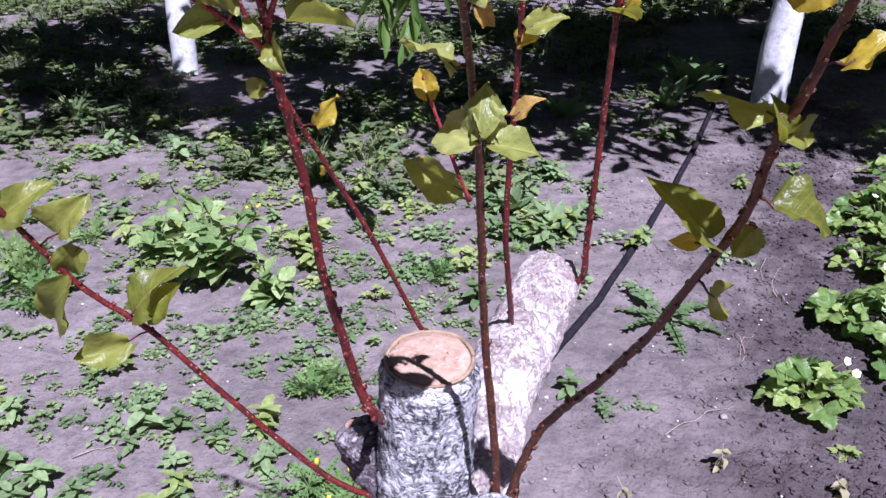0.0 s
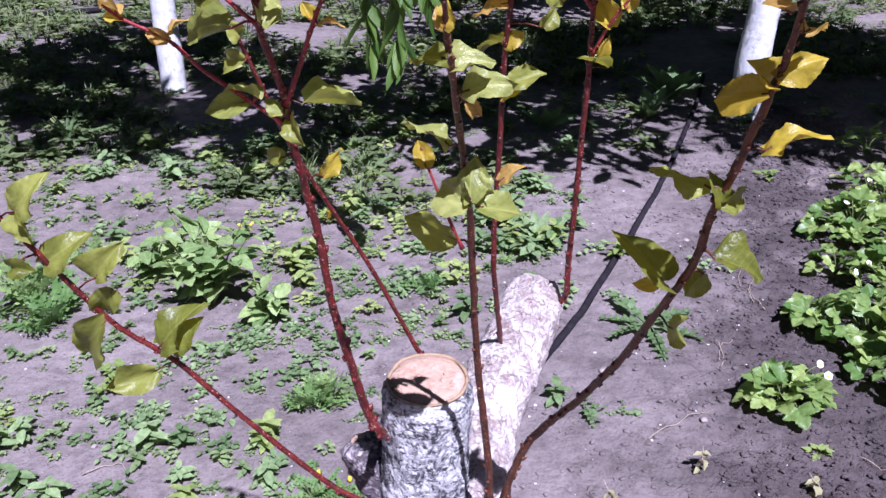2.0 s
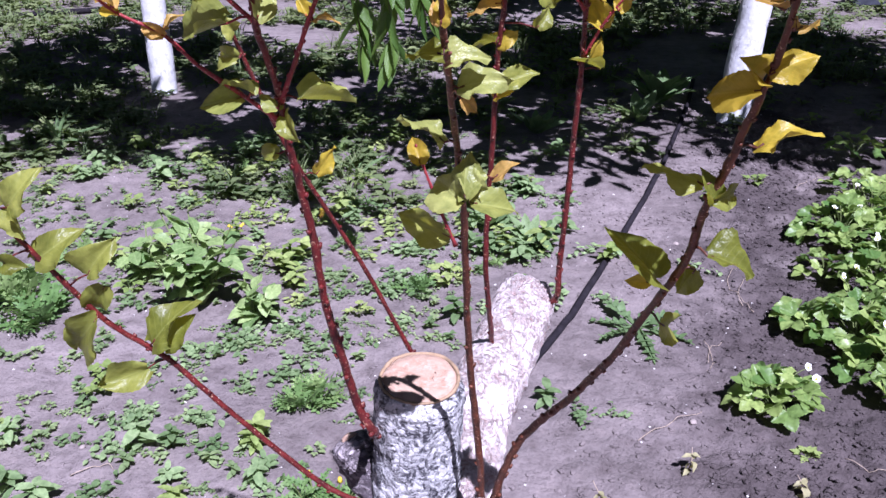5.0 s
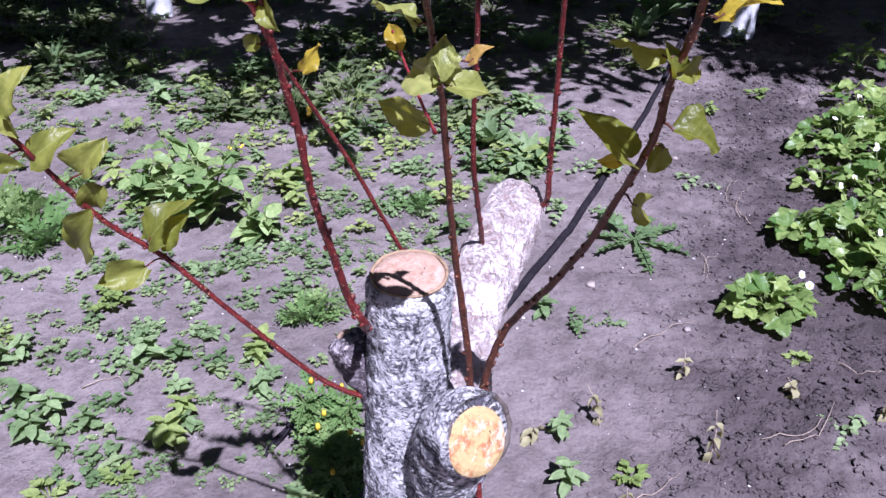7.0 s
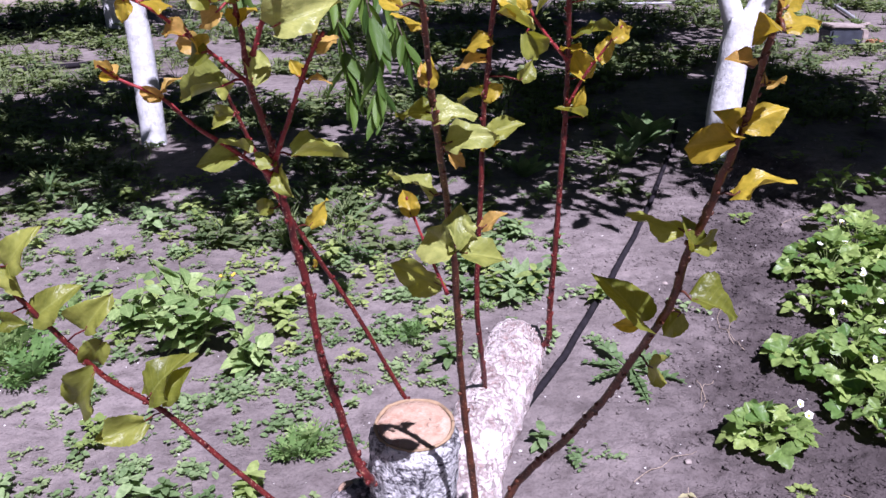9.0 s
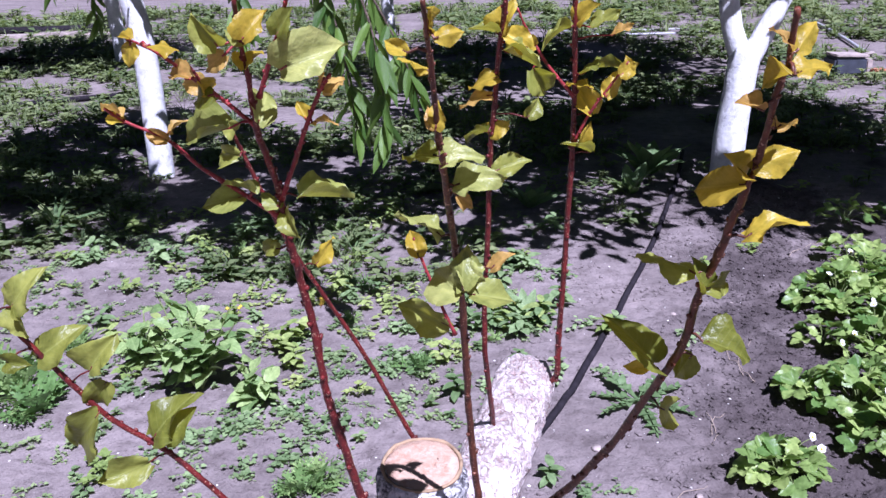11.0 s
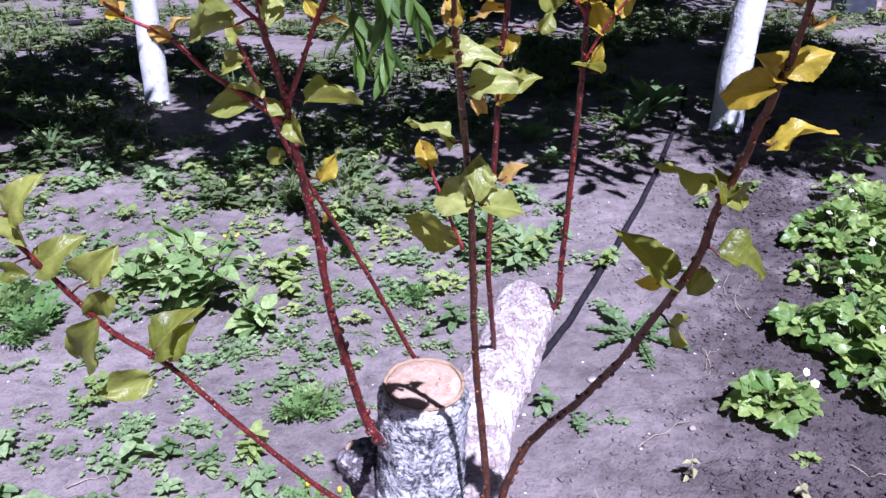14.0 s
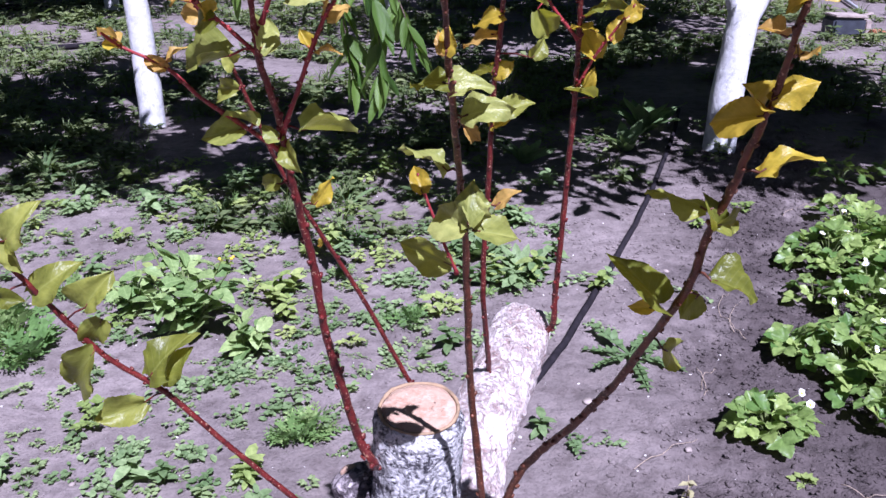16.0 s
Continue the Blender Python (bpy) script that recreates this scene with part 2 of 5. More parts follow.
M_CHERRY = leaf_material("orchard_leaf", (0.045, 0.10, 0.022), (0.105, 0.185, 0.035), (0.20, 0.34, 0.03), 0.4, 0.16, 30.0, True)
M_HANG = leaf_material("hanging_orchard_leaf", (0.05, 0.11, 0.025), (0.16, 0.26, 0.055), (0.30, 0.46, 0.04), 0.38, 0.3, 30.0)
M_FAR_WEED = leaf_material("far_weed_leaf", (0.095, 0.145, 0.065), (0.27, 0.315, 0.15), (0.26, 0.36, 0.06), 0.6, 0.3, 50.0, True)
M_SEEDLING = leaf_material("seedling_leaf", (0.14, 0.22, 0.10), (0.33, 0.42, 0.21), (0.34, 0.44, 0.07), 0.6, 0.3, 90.0, True)
M_STEM = plain("green_stem", (0.16, 0.20, 0.07), 0.6)
M_PETAL = plain("white_petal", (0.82, 0.82, 0.80), 0.6, 0.05)
M_YELLOW = plain("yellow_flower", (0.72, 0.52, 0.04), 0.6, 0.2, 80.0)
M_HOSE = plain("black_hose_rubber", (0.020, 0.017, 0.022), 0.9, 0.4, 25.0)
M_HOSE.node_tree.nodes["Principled BSDF"].inputs["Specular IOR Level"].default_value = 0.12
M_STRAW = plain("dry_straw", (0.38, 0.30, 0.24), 0.8, 0.25, 60.0)
M_WITHERED = leaf_material("withered_leaf", (0.36, 0.33, 0.19), (0.52, 0.48, 0.30), (0.5, 0.45, 0.15), 0.7, 0.25, 60.0)
M_STONE = plain("pale_stone", (0.36, 0.30, 0.285), 0.85, 0.3, 18.0)
M_PEBBLE = plain("pebble", (0.66, 0.63, 0.62), 0.85, 0.3, 50.0)
M_BOX = plain("dark_plastic", (0.05, 0.055, 0.075), 0.45, 0.3, 14.0)
M_POLE = plain("grey_pipe", (0.42, 0.42, 0.46), 0.5, 0.2, 20.0)
M_BRICK = plain("brick", (0.40, 0.17, 0.10), 0.85, 0.3, 40.0)

# ---- mesh helpers ----


def mesh_from(name, verts, faces, mats, smooth=True, index=None):
    me = bpy.data.meshes.new(name)
    me.from_pydata([tuple(map(float, v)) for v in verts], [], [tuple(map(int, f)) for f in faces])
    for m in mats if isinstance(mats, (list, tuple)) else [mats]:
        me.materials.append(m)
    if index is not None:
        me.polygons.foreach_set("material_index", [int(i) for i in index])
    me.polygons.foreach_set("use_smooth", [smooth] * len(me.polygons))
    me.update()
    return me


def part(name, me, parent=None, label="", m=None):
    """One mesh object, under a thing or a part."""
    ob = new(name, me)
    if parent is not None:
        ob.parent = parent
    if m is not None:
        ob.matrix_basis = m
    if label:
        ob["label"] = label
    return ob


def thing(name, label, category, group="", at=(0, 0, 0), turn=0.0, me=None, kind="", scale=1.0):
    ob = new(name, me)
    ob.matrix_basis = Matrix.LocRotScale(Vector(at), Euler((0, 0, turn)), Vector((scale, scale, scale)))
    return tagged(ob, label, category, group, kind)


def spline(points, steps):
    """Points of a Catmull-Rom curve through the given places, with the way along it from 0 to 1."""
    p = [np.array(q, float) for q in points]
    p = [2 * p[0] - p[1]] + p + [2 * p[-1] - p[-2]]
    out = []
    for i in range(1, len(p) - 2):
        for s in range(steps):
            t = s / steps
            a, b, c, d = p[i - 1], p[i], p[i + 1], p[i + 2]
            out.append(0.5 * (2 * b + (c - a) * t + (2 * a - 5 * b + 4 * c - d) * t * t + (3 * b - a - 3 * c + d) * t ** 3))
    out.append(p[-2])
    return np.array(out)


def tube(points, radius, sides=10, rough=0.0, grain=30.0, cap=True, seed=0.0):
    """Verts and faces of a tube; radius(u) with u from 0 to 1; rough is the relief in metres."""
    pts = np.array(points, float)
    n = len(pts)
    tang = np.gradient(pts, axis=0)
    tang /= np.linalg.norm(tang, axis=1)[:, None]
    side = np.cross(tang[0], (0.31, 0.9, 0.2))
    side /= np.linalg.norm(side)
    verts, faces = [], []
    for i in range(n):
        side = side - tang[i] * (side @ tang[i])
        side /= np.linalg.norm(side)
        up = np.cross(tang[i], side)
        r0 = radius(i / (n - 1))
        for j in range(sides):
            a = 2 * math.pi * j / sides
            w = side * math.cos(a) + up * math.sin(a)
            r = r0
            if rough:
                q = Vector(pts[i] + w * r0)
                q.z *= 0.6
                r += rough * (noise.noise(q * grain + Vector((seed, 0, 0))) + 0.5 * noise.noise(q * grain * 2.7))
            verts.append(pts[i] + w * r)
    for i in range(n - 1):
        for j in range(sides):
            k = (j + 1) % sides
            faces.append((i * sides + j, i * sides + k, (i + 1) * sides + k, (i + 1) * sides + j))
    if cap:
        faces.append(tuple(range(sides - 1, -1, -1)))
        faces.append(tuple(range((n - 1) * sides, n * sides)))
    return verts, faces


def join(*sets):
    verts, faces = [], []
    for v, f in sets:
        o = len(verts)
        verts += list(v)
        faces += [tuple(i + o for i in q) for q in f]
    return verts, faces


def blade(length, width, rows=5, cols=4, fold=0.25, curl=0.2, wave=0.0, tooth=0.0, peak=0.36, tip=1.4, seed=0, twist=0.0, pleat=0.0, lean=0.0):
    """A leaf blade along +y from the origin, its face towards +z."""
    rnd = random.Random(seed)
    ph = rnd.uniform(0, 6)
    verts, faces = [], []
    for i in range(rows + 1):
        t = i / rows
        if t < peak:
            w = math.sin(0.5 * math.pi * (0.16 + 0.84 * t / peak)) ** 0.8
        else:
            w = math.cos(0.5 * math.pi * (t - peak) / (1 - peak)) ** (tip if tip < 0.58 else 1 / tip if tip < 1 else tip * 0.75)
        w = max(w, 0.02 if i else 0.12)
        if tooth and 0 < i < rows:
            w *= 1 + (tooth if i % 2 else -tooth)
        y, z = t * length, -curl * length * t * t
        a = twist * (t - 0.3)
        for j in range(cols + 1):
            s = 2 * j / cols - 1
            x = 0.5 * width * w * s
            f = fold * (1 + lean * (1 if s > 0 else -1))
            up = abs(x) * f * (1 - 0.35 * abs(s)) + wave * length * (math.sin(ph + 9 * t + 2.5 * s) + 0.35 * math.sin(2.3 * ph + 21 * t + 4 * s)) * s * s + pleat * length * math.sin(38 * (t - 0.35 * abs(s))) * abs(s)
            verts.append((x * math.cos(a) - up * math.sin(a) + lean * 0.10 * length * t * t, y, z + x * math.sin(a) + up * math.cos(a)))
    for i in range(rows):
        for j in range(cols):
            a = i * (cols + 1) + j
            faces.append((a, a + 1, a + cols + 2, a + cols + 1))
    return np.array(verts), faces


def placed(shape, at=(0, 0, 0), turn=0.0, rise=0.0, roll=0.0, size=1.0):
    """A blade moved to a place, turned about z, lifted by rise degrees and rolled about its own length."""
    v, f = shape
    m = Matrix.Translation(at) @ Euler((0, 0, radians(turn))).to_matrix().to_4x4() @ Euler((radians(rise), 0, 0)).to_matrix().to_4x4() @ Euler((0, radians(roll), 0)).to_matrix().to_4x4()
    m = np.array(m)
    return (np.asarray(v) * size) @ m[:3, :3].T + m[:3, 3], f


def ground_height(x, y):
    """Height of the soil: low swells, crumbs and the loose edge of the strawberry bed."""
    q = Vector((x, y, 0.0))
    h = 0.022 * noise.noise(q * 1.3) + 0.010 * noise.noise(q * 5.1)
    near = 1.0 if -3 < x < 3 and y < 6.5 else 0.0
    if near:
        h += 0.0055 * noise.noise(q * 17.0)
        dug = 0.35 + max(0.0, noise.noise(q * 2.3 + Vector((7.0, 0, 0)))) * 1.6
        h += dug * (0.0042 * noise.noise(q * 36.0) + 0.0042 * max(0.0, noise.noise(q * 58.0)))
        bed = min(1.0, max(0.0, 1.0 - abs(x - (0.86 + 0.22 * (y - 1.6))) / 0.42) * 1.6)
        h += bed * (0.014 * noise.noise(q * 21.0) + 0.012 * noise.noise(q * 47.0))
        mound = math.exp(-((x - 0.15) ** 2 + (y - 0.97) ** 2) / 0.05)
        h += 0.03 * mound
    return h


# ---- ground ----


def spaced(lo, hi, step, far, grow=1.22):
    mid = list(np.arange(lo, hi, step))
    left, d, v = [], step, lo
    while v > -far:
        d *= grow
        v -= d
        left.append(v)
    right, d, v = [], step, mid[-1]
    while v < far:
        d *= grow
        v += d
        right.append(v)
    return left[::-1] + mid + right


def build_ground():
    xs, ys = spaced(-2.3, 2.3, 0.0135, 160), spaced(1.0, 5.4, 0.0135, 160)
    verts = [(x, y, ground_height(x, y)) for y in ys for x in xs]
    nx = len(xs)
    faces = [(j * nx + i, j * nx + i + 1, (j + 1) * nx + i + 1, (j + 1) * nx + i) for j in range(len(ys) - 1) for i in range(nx - 1)]
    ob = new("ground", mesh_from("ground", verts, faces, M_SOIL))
    tagged(ob, "dry grey-brown garden soil with crumbs and pale specks", "ground", kind="structure")


build_ground()

# ---- the pruned apricot tree ----
# shoots: places along the stem; leaves: stalk end, tip, width, colour
LOW_LEFT = [(0.100, 0.962, 0.560), (0.061, 0.950, 0.584), (0.022, 0.945, 0.617), (-0.044, 0.930, 0.699), (-0.105, 0.910, 0.786), (-0.147, 0.890, 0.836), (-0.176, 0.870, 0.894), (-0.204, 0.850, 0.955), (-0.223, 0.840, 0.987), (-0.246, 0.820, 1.026)]
LOW_LEFT_LEAVES = [((-0.194, 0.842, 0.978), (-0.167, 0.838, 1.009), 0.026, 'g'),
    ((-0.191, 0.846, 0.978), (-0.187, 0.842, 0.948), 0.019, 'g'),
    ((-0.193, 0.862, 0.917), (-0.156, 0.858, 0.942), 0.028, 'g'),
    ((-0.213, 0.846, 0.922), (-0.195, 0.842, 0.919), 0.017, 'g'),
    ((-0.150, 0.872, 0.900), (-0.129, 0.868, 0.935), 0.028, 'g'),
    ((-0.140, 0.880, 0.884), (-0.164, 0.876, 0.853), 0.024, 'g'),
    ((-0.151, 0.876, 0.852), (-0.193, 0.872, 0.805), 0.038, 'g'),
    ((-0.112, 0.898, 0.811), (-0.085, 0.895, 0.857), 0.039, 'g'),
    ((-0.103, 0.902, 0.806), (-0.076, 0.898, 0.832), 0.023, 'g'),
    ((-0.127, 0.910, 0.774), (-0.172, 0.906, 0.755), 0.030, 'g')]

TALL = [(0.100, 0.940, 0.684), (0.113, 0.872, 0.736), (0.100, 0.868, 0.767), (0.089, 0.850, 0.845), (0.080, 0.845, 0.895), (0.078, 0.830, 0.962), (0.073, 0.815, 1.021), (0.071, 0.800, 1.062), (0.071, 0.790, 1.094), (0.069, 0.770, 1.130), (0.069, 0.755, 1.153), (0.073, 0.735, 1.186), (0.075, 0.720, 1.212), (0.080, 0.700, 1.242)]
TALL_LEAVES = [((0.087, 0.784, 1.094), (0.129, 0.793, 1.099), 0.024, 'l'),
    ((0.072, 0.794, 1.079), (0.083, 0.780, 1.065), 0.017, 'g'),
    ((0.071, 0.783, 1.086), (0.059, 0.791, 1.101), 0.014, 'l'),
    ((0.072, 0.748, 1.156), (0.079, 0.764, 1.179), 0.019, 'l'),
    ((0.076, 0.721, 1.196), (0.080, 0.739, 1.217), 0.012, 'y'),
    ((0.063, 0.803, 1.046), (0.035, 0.811, 1.046), 0.012, 'g'),
    ((0.078, 0.717, 1.212), (0.068, 0.731, 1.235), 0.015, 'g'),
    ((0.080, 0.707, 1.216), (0.092, 0.705, 1.234), 0.014, 'y')]

TALL_A = [(0.066, 0.795, 1.076), (0.041, 0.785, 1.099), (0.019, 0.775, 1.119), (0.001, 0.765, 1.142), (-0.024, 0.755, 1.158), (-0.035, 0.750, 1.168)]
TALL_A_LEAVES = [((0.043, 0.789, 1.093), (0.011, 0.777, 1.089), 0.018, 'l'),
    ((0.056, 0.776, 1.099), (0.032, 0.785, 1.108), 0.016, 'l'),
    ((0.004, 0.759, 1.147), (0.021, 0.758, 1.168), 0.010, 'o'),
    ((0.003, 0.761, 1.142), (-0.016, 0.761, 1.153), 0.011, 'o'),
    ((-0.024, 0.754, 1.157), (-0.049, 0.756, 1.161), 0.008, 'y'),
    ((-0.024, 0.749, 1.163), (-0.044, 0.763, 1.176), 0.011, 'o'),
    ((0.053, 0.746, 1.154), (0.000, 0.763, 1.143), 0.024, 'l')]

TALL_B = [(0.069, 0.755, 1.153), (0.052, 0.740, 1.175), (0.037, 0.730, 1.191), (0.021, 0.720, 1.208), (0.007, 0.710, 1.218)]
TALL_B_LEAVES = [((0.040, 0.720, 1.191), (0.002, 0.742, 1.192), 0.011, 'o'),
    ((0.011, 0.705, 1.216), (0.009, 0.701, 1.203), 0.010, 'y'),
    ((0.013, 0.702, 1.218), (-0.021, 0.723, 1.217), 0.007, 'y'),
    ((0.021, 0.705, 1.214), (0.036, 0.716, 1.220), 0.011, 'y'),
    ((0.066, 0.715, 1.207), (0.050, 0.713, 1.197), 0.012, 'o'),
    ((0.051, 0.728, 1.180), (0.016, 0.738, 1.171), 0.014, 'g'),
    ((0.061, 0.717, 1.212), (0.052, 0.704, 1.231), 0.017, 'g'),
    ((0.044, 0.723, 1.190), (0.047, 0.745, 1.168), 0.011, 'y')]

TALL_C = [(0.072, 0.790, 1.091), (0.088, 0.780, 1.124), (0.101, 0.770, 1.152), (0.115, 0.760, 1.178), (0.123, 0.755, 1.188)]
TALL_C_LEAVES = [((0.100, 0.773, 1.153), (0.089, 0.777, 1.178), 0.009, 'y'),
    ((0.105, 0.768, 1.152), (0.132, 0.759, 1.165), 0.010, 'o'),
    ((0.115, 0.760, 1.176), (0.130, 0.766, 1.186), 0.014, 'o'),
    ((0.118, 0.749, 1.183), (0.124, 0.745, 1.195), 0.007, 'o')]

TALL_D = [(0.076, 0.745, 1.175), (0.091, 0.730, 1.204), (0.103, 0.720, 1.228), (0.110, 0.710, 1.244)]
TALL_D_LEAVES = [((0.096, 0.729, 1.195), (0.137, 0.721, 1.216), 0.025, 'l'),
    ((0.099, 0.717, 1.218), (0.111, 0.718, 1.234), 0.014, 'g')]

BACK_LEFT = [(0.134, 1.030, 0.731), (0.128, 1.030, 0.738), (0.088, 1.000, 0.850), (0.052, 0.970, 0.940), (0.040, 0.955, 0.973), (0.025, 0.930, 1.027), (0.016, 0.910, 1.073), (0.006, 0.890, 1.120), (-0.006, 0.870, 1.163), (-0.016, 0.860, 1.184)]
BACK_LEFT_LEAVES = [((0.011, 0.889, 1.100), (-0.018, 0.911, 1.098), 0.018, 'g'),
    ((0.053, 0.954, 0.975), (0.078, 0.970, 1.004), 0.018, 'y'),
    ((0.050, 0.974, 0.922), (0.043, 0.961, 0.945), 0.008, 'y'),
    ((0.010, 0.885, 1.123), (0.005, 0.876, 1.134), 0.015, 'g'),
    ((-0.006, 0.872, 1.163), (-0.023, 0.866, 1.168), 0.017, 'o'),
    ((-0.013, 0.856, 1.183), (-0.025, 0.851, 1.175), 0.014, 'o')]

CENTRE = [(0.218, 0.925, 0.603), (0.218, 0.905, 0.667), (0.211, 0.880, 0.770), (0.207, 0.845, 0.866), (0.206, 0.815, 0.947), (0.206, 0.785, 1.013), (0.204, 0.745, 1.070), (0.203, 0.700, 1.124), (0.202, 0.670, 1.160), (0.202, 0.645, 1.191), (0.202, 0.625, 1.217), (0.202, 0.600, 1.244)]
CENTRE_LEAVES = [((0.195, 0.802, 0.981), (0.139, 0.807, 1.006), 0.026, 'g'),
    ((0.210, 0.732, 1.038), (0.183, 0.744, 1.051), 0.024, 'l'),
    ((0.211, 0.724, 1.044), (0.205, 0.729, 1.072), 0.020, 'l'),
    ((0.214, 0.730, 1.044), (0.216, 0.732, 1.078), 0.014, 'l'),
    ((0.214, 0.732, 1.038), (0.254, 0.739, 1.036), 0.022, 'l'),
    ((0.196, 0.734, 1.080), (0.170, 0.741, 1.107), 0.020, 'l'),
    ((0.202, 0.668, 1.152), (0.170, 0.678, 1.160), 0.016, 'g'),
    ((0.202, 0.685, 1.141), (0.225, 0.692, 1.149), 0.016, 'l'),
    ((0.208, 0.701, 1.125), (0.238, 0.693, 1.141), 0.018, 'l')]

CENTRE_TOP = [(0.199, 0.800, 0.975), (0.189, 0.790, 1.006), (0.177, 0.780, 1.046), (0.172, 0.775, 1.065)]
CENTRE_TOP_LEAVES = [((0.176, 0.768, 1.052), (0.168, 0.779, 1.077), 0.013, 'y'),
    ((0.229, 0.764, 1.045), (0.251, 0.753, 1.071), 0.012, 'o'),
    ((0.191, 0.623, 1.217), (0.172, 0.626, 1.228), 0.008, 'y'),
    ((0.201, 0.638, 1.205), (0.188, 0.636, 1.216), 0.010, 'y'),
    ((0.201, 0.657, 1.170), (0.207, 0.650, 1.197), 0.009, 'y'),
    ((0.201, 0.657, 1.170), (0.195, 0.661, 1.190), 0.008, 'o'),
    ((0.206, 0.611, 1.225), (0.224, 0.613, 1.232), 0.009, 'y'),
    ((0.209, 0.699, 1.120), (0.218, 0.712, 1.108), 0.009, 'o'),
    ((0.202, 0.619, 1.228), (0.198, 0.601, 1.242), 0.010, 'y')]

BACK_CENTRE = [(0.2210, 1.185, 0.635), (0.2190, 1.150, 0.700), (0.213, 1.095, 0.810), (0.214, 1.085, 0.887), (0.218, 1.070, 0.960), (0.221, 1.055, 1.027), (0.223, 1.045, 1.071), (0.228, 1.030, 1.119), (0.231, 1.020, 1.159), (0.237, 1.000, 1.201), (0.239, 0.990, 1.221)]
BACK_CENTRE_LEAVES = [((0.221, 1.034, 1.087), (0.185, 1.052, 1.087), 0.018, 'g'),
    ((0.222, 1.041, 1.082), (0.239, 1.038, 1.096), 0.018, 'y'),
    ((0.227, 1.047, 1.043), (0.274, 1.046, 1.063), 0.023, 'g'),
    ((0.220, 1.054, 1.026), (0.238, 1.049, 1.035), 0.014, 'y'),
    ((0.233, 1.007, 1.186), (0.203, 1.010, 1.192), 0.017, 'g'),
    ((0.261, 1.011, 1.171), (0.234, 1.007, 1.192), 0.023, 'y'),
    ((0.238, 1.006, 1.170), (0.270, 1.000, 1.154), 0.023, 'g'),
    ((0.232, 1.020, 1.144), (0.183, 1.030, 1.132), 0.019, 'y'),
    ((0.225, 1.028, 1.125), (0.181, 1.020, 1.126), 0.019, 'o'),
    ((0.260, 1.026, 1.103), (0.274, 1.026, 1.121), 0.018, 'g'),
    ((0.235, 1.010, 1.185), (0.243, 1.006, 1.216), 0.020, 'y')]

BACK_RIGHT = [(0.283, 1.315, 0.636), (0.309, 1.300, 0.667), (0.311, 1.295, 0.712), (0.312, 1.285, 0.752), (0.315, 1.265, 0.844), (0.317, 1.245, 0.938), (0.319, 1.225, 1.009), (0.319, 1.210, 1.068), (0.317, 1.190, 1.136), (0.315, 1.175, 1.187), (0.314, 1.165, 1.217)]
BACK_RIGHT_LEAVES = [((0.341, 1.216, 1.021), (0.298, 1.211, 1.046), 0.022, 'g'),
    ((0.327, 1.218, 1.033), (0.346, 1.213, 1.068), 0.017, 'y'),
    ((0.324, 1.187, 1.120), (0.374, 1.193, 1.139), 0.032, 'g'),
    ((0.339, 1.192, 1.102), (0.313, 1.191, 1.114), 0.019, 'y'),
    ((0.341, 1.209, 1.069), (0.322, 1.213, 1.108), 0.026, 'y'),
    ((0.311, 1.169, 1.175), (0.277, 1.177, 1.162), 0.027, 'g'),
    ((0.318, 1.178, 1.180), (0.341, 1.165, 1.199), 0.024, 'y')]

BACK_RIGHT_A = [(0.321, 1.215, 1.036), (0.339, 1.200, 1.076), (0.357, 1.190, 1.104), (0.377, 1.180, 1.135)]
BACK_RIGHT_A_LEAVES = [((0.354, 1.189, 1.093), (0.372, 1.183, 1.128), 0.020, 'y'),
    ((0.367, 1.176, 1.120), (0.405, 1.192, 1.141), 0.017, 'y'),
    ((0.378, 1.185, 1.122), (0.377, 1.176, 1.154), 0.011, 'y')]

BACK_RIGHT_B = [(0.317, 1.200, 1.093), (0.285, 1.190, 1.133), (0.262, 1.180, 1.172), (0.251, 1.170, 1.197)]
BACK_RIGHT_B_LEAVES = [((0.269, 1.180, 1.130), (0.287, 1.191, 1.096), 0.032, 'g'),
    ((0.333, 1.171, 1.174), (0.371, 1.174, 1.191), 0.021, 'g'),
    ((0.358, 1.184, 1.164), (0.387, 1.174, 1.176), 0.016, 'o'),
    ((0.272, 1.176, 1.154), (0.246, 1.177, 1.163), 0.020, 'y')]

RIGHT = [(0.232, 0.915, 0.610), (0.238, 0.905, 0.656), (0.255, 0.885, 0.720), (0.277, 0.865, 0.766), (0.297, 0.845, 0.802), (0.315, 0.820, 0.845), (0.330, 0.795, 0.885), (0.346, 0.760, 0.945), (0.358, 0.715, 1.007), (0.361, 0.690, 1.058), (0.367, 0.675, 1.089), (0.370, 0.660, 1.118), (0.374, 0.645, 1.148), (0.376, 0.635, 1.171), (0.374, 0.620, 1.193), (0.375, 0.610, 1.211), (0.372, 0.595, 1.237)]
RIGHT_LEAVES = [((0.344, 0.740, 0.980), (0.320, 0.737, 1.020), 0.027, 'g'),
    ((0.341, 0.739, 0.979), (0.318, 0.737, 0.981), 0.010, 'y'),
    ((0.368, 0.697, 1.020), (0.400, 0.697, 1.020), 0.022, 'g'),
    ((0.367, 0.720, 0.999), (0.352, 0.726, 0.973), 0.017, 'g'),
    ((0.353, 0.750, 0.940), (0.389, 0.772, 0.912), 0.022, 'g'),
    ((0.356, 0.681, 1.074), (0.323, 0.695, 1.089), 0.021, 'g'),
    ((0.359, 0.679, 1.063), (0.357, 0.681, 1.084), 0.017, 'g'),
    ((0.362, 0.680, 1.065), (0.392, 0.696, 1.063), 0.014, 'g')]

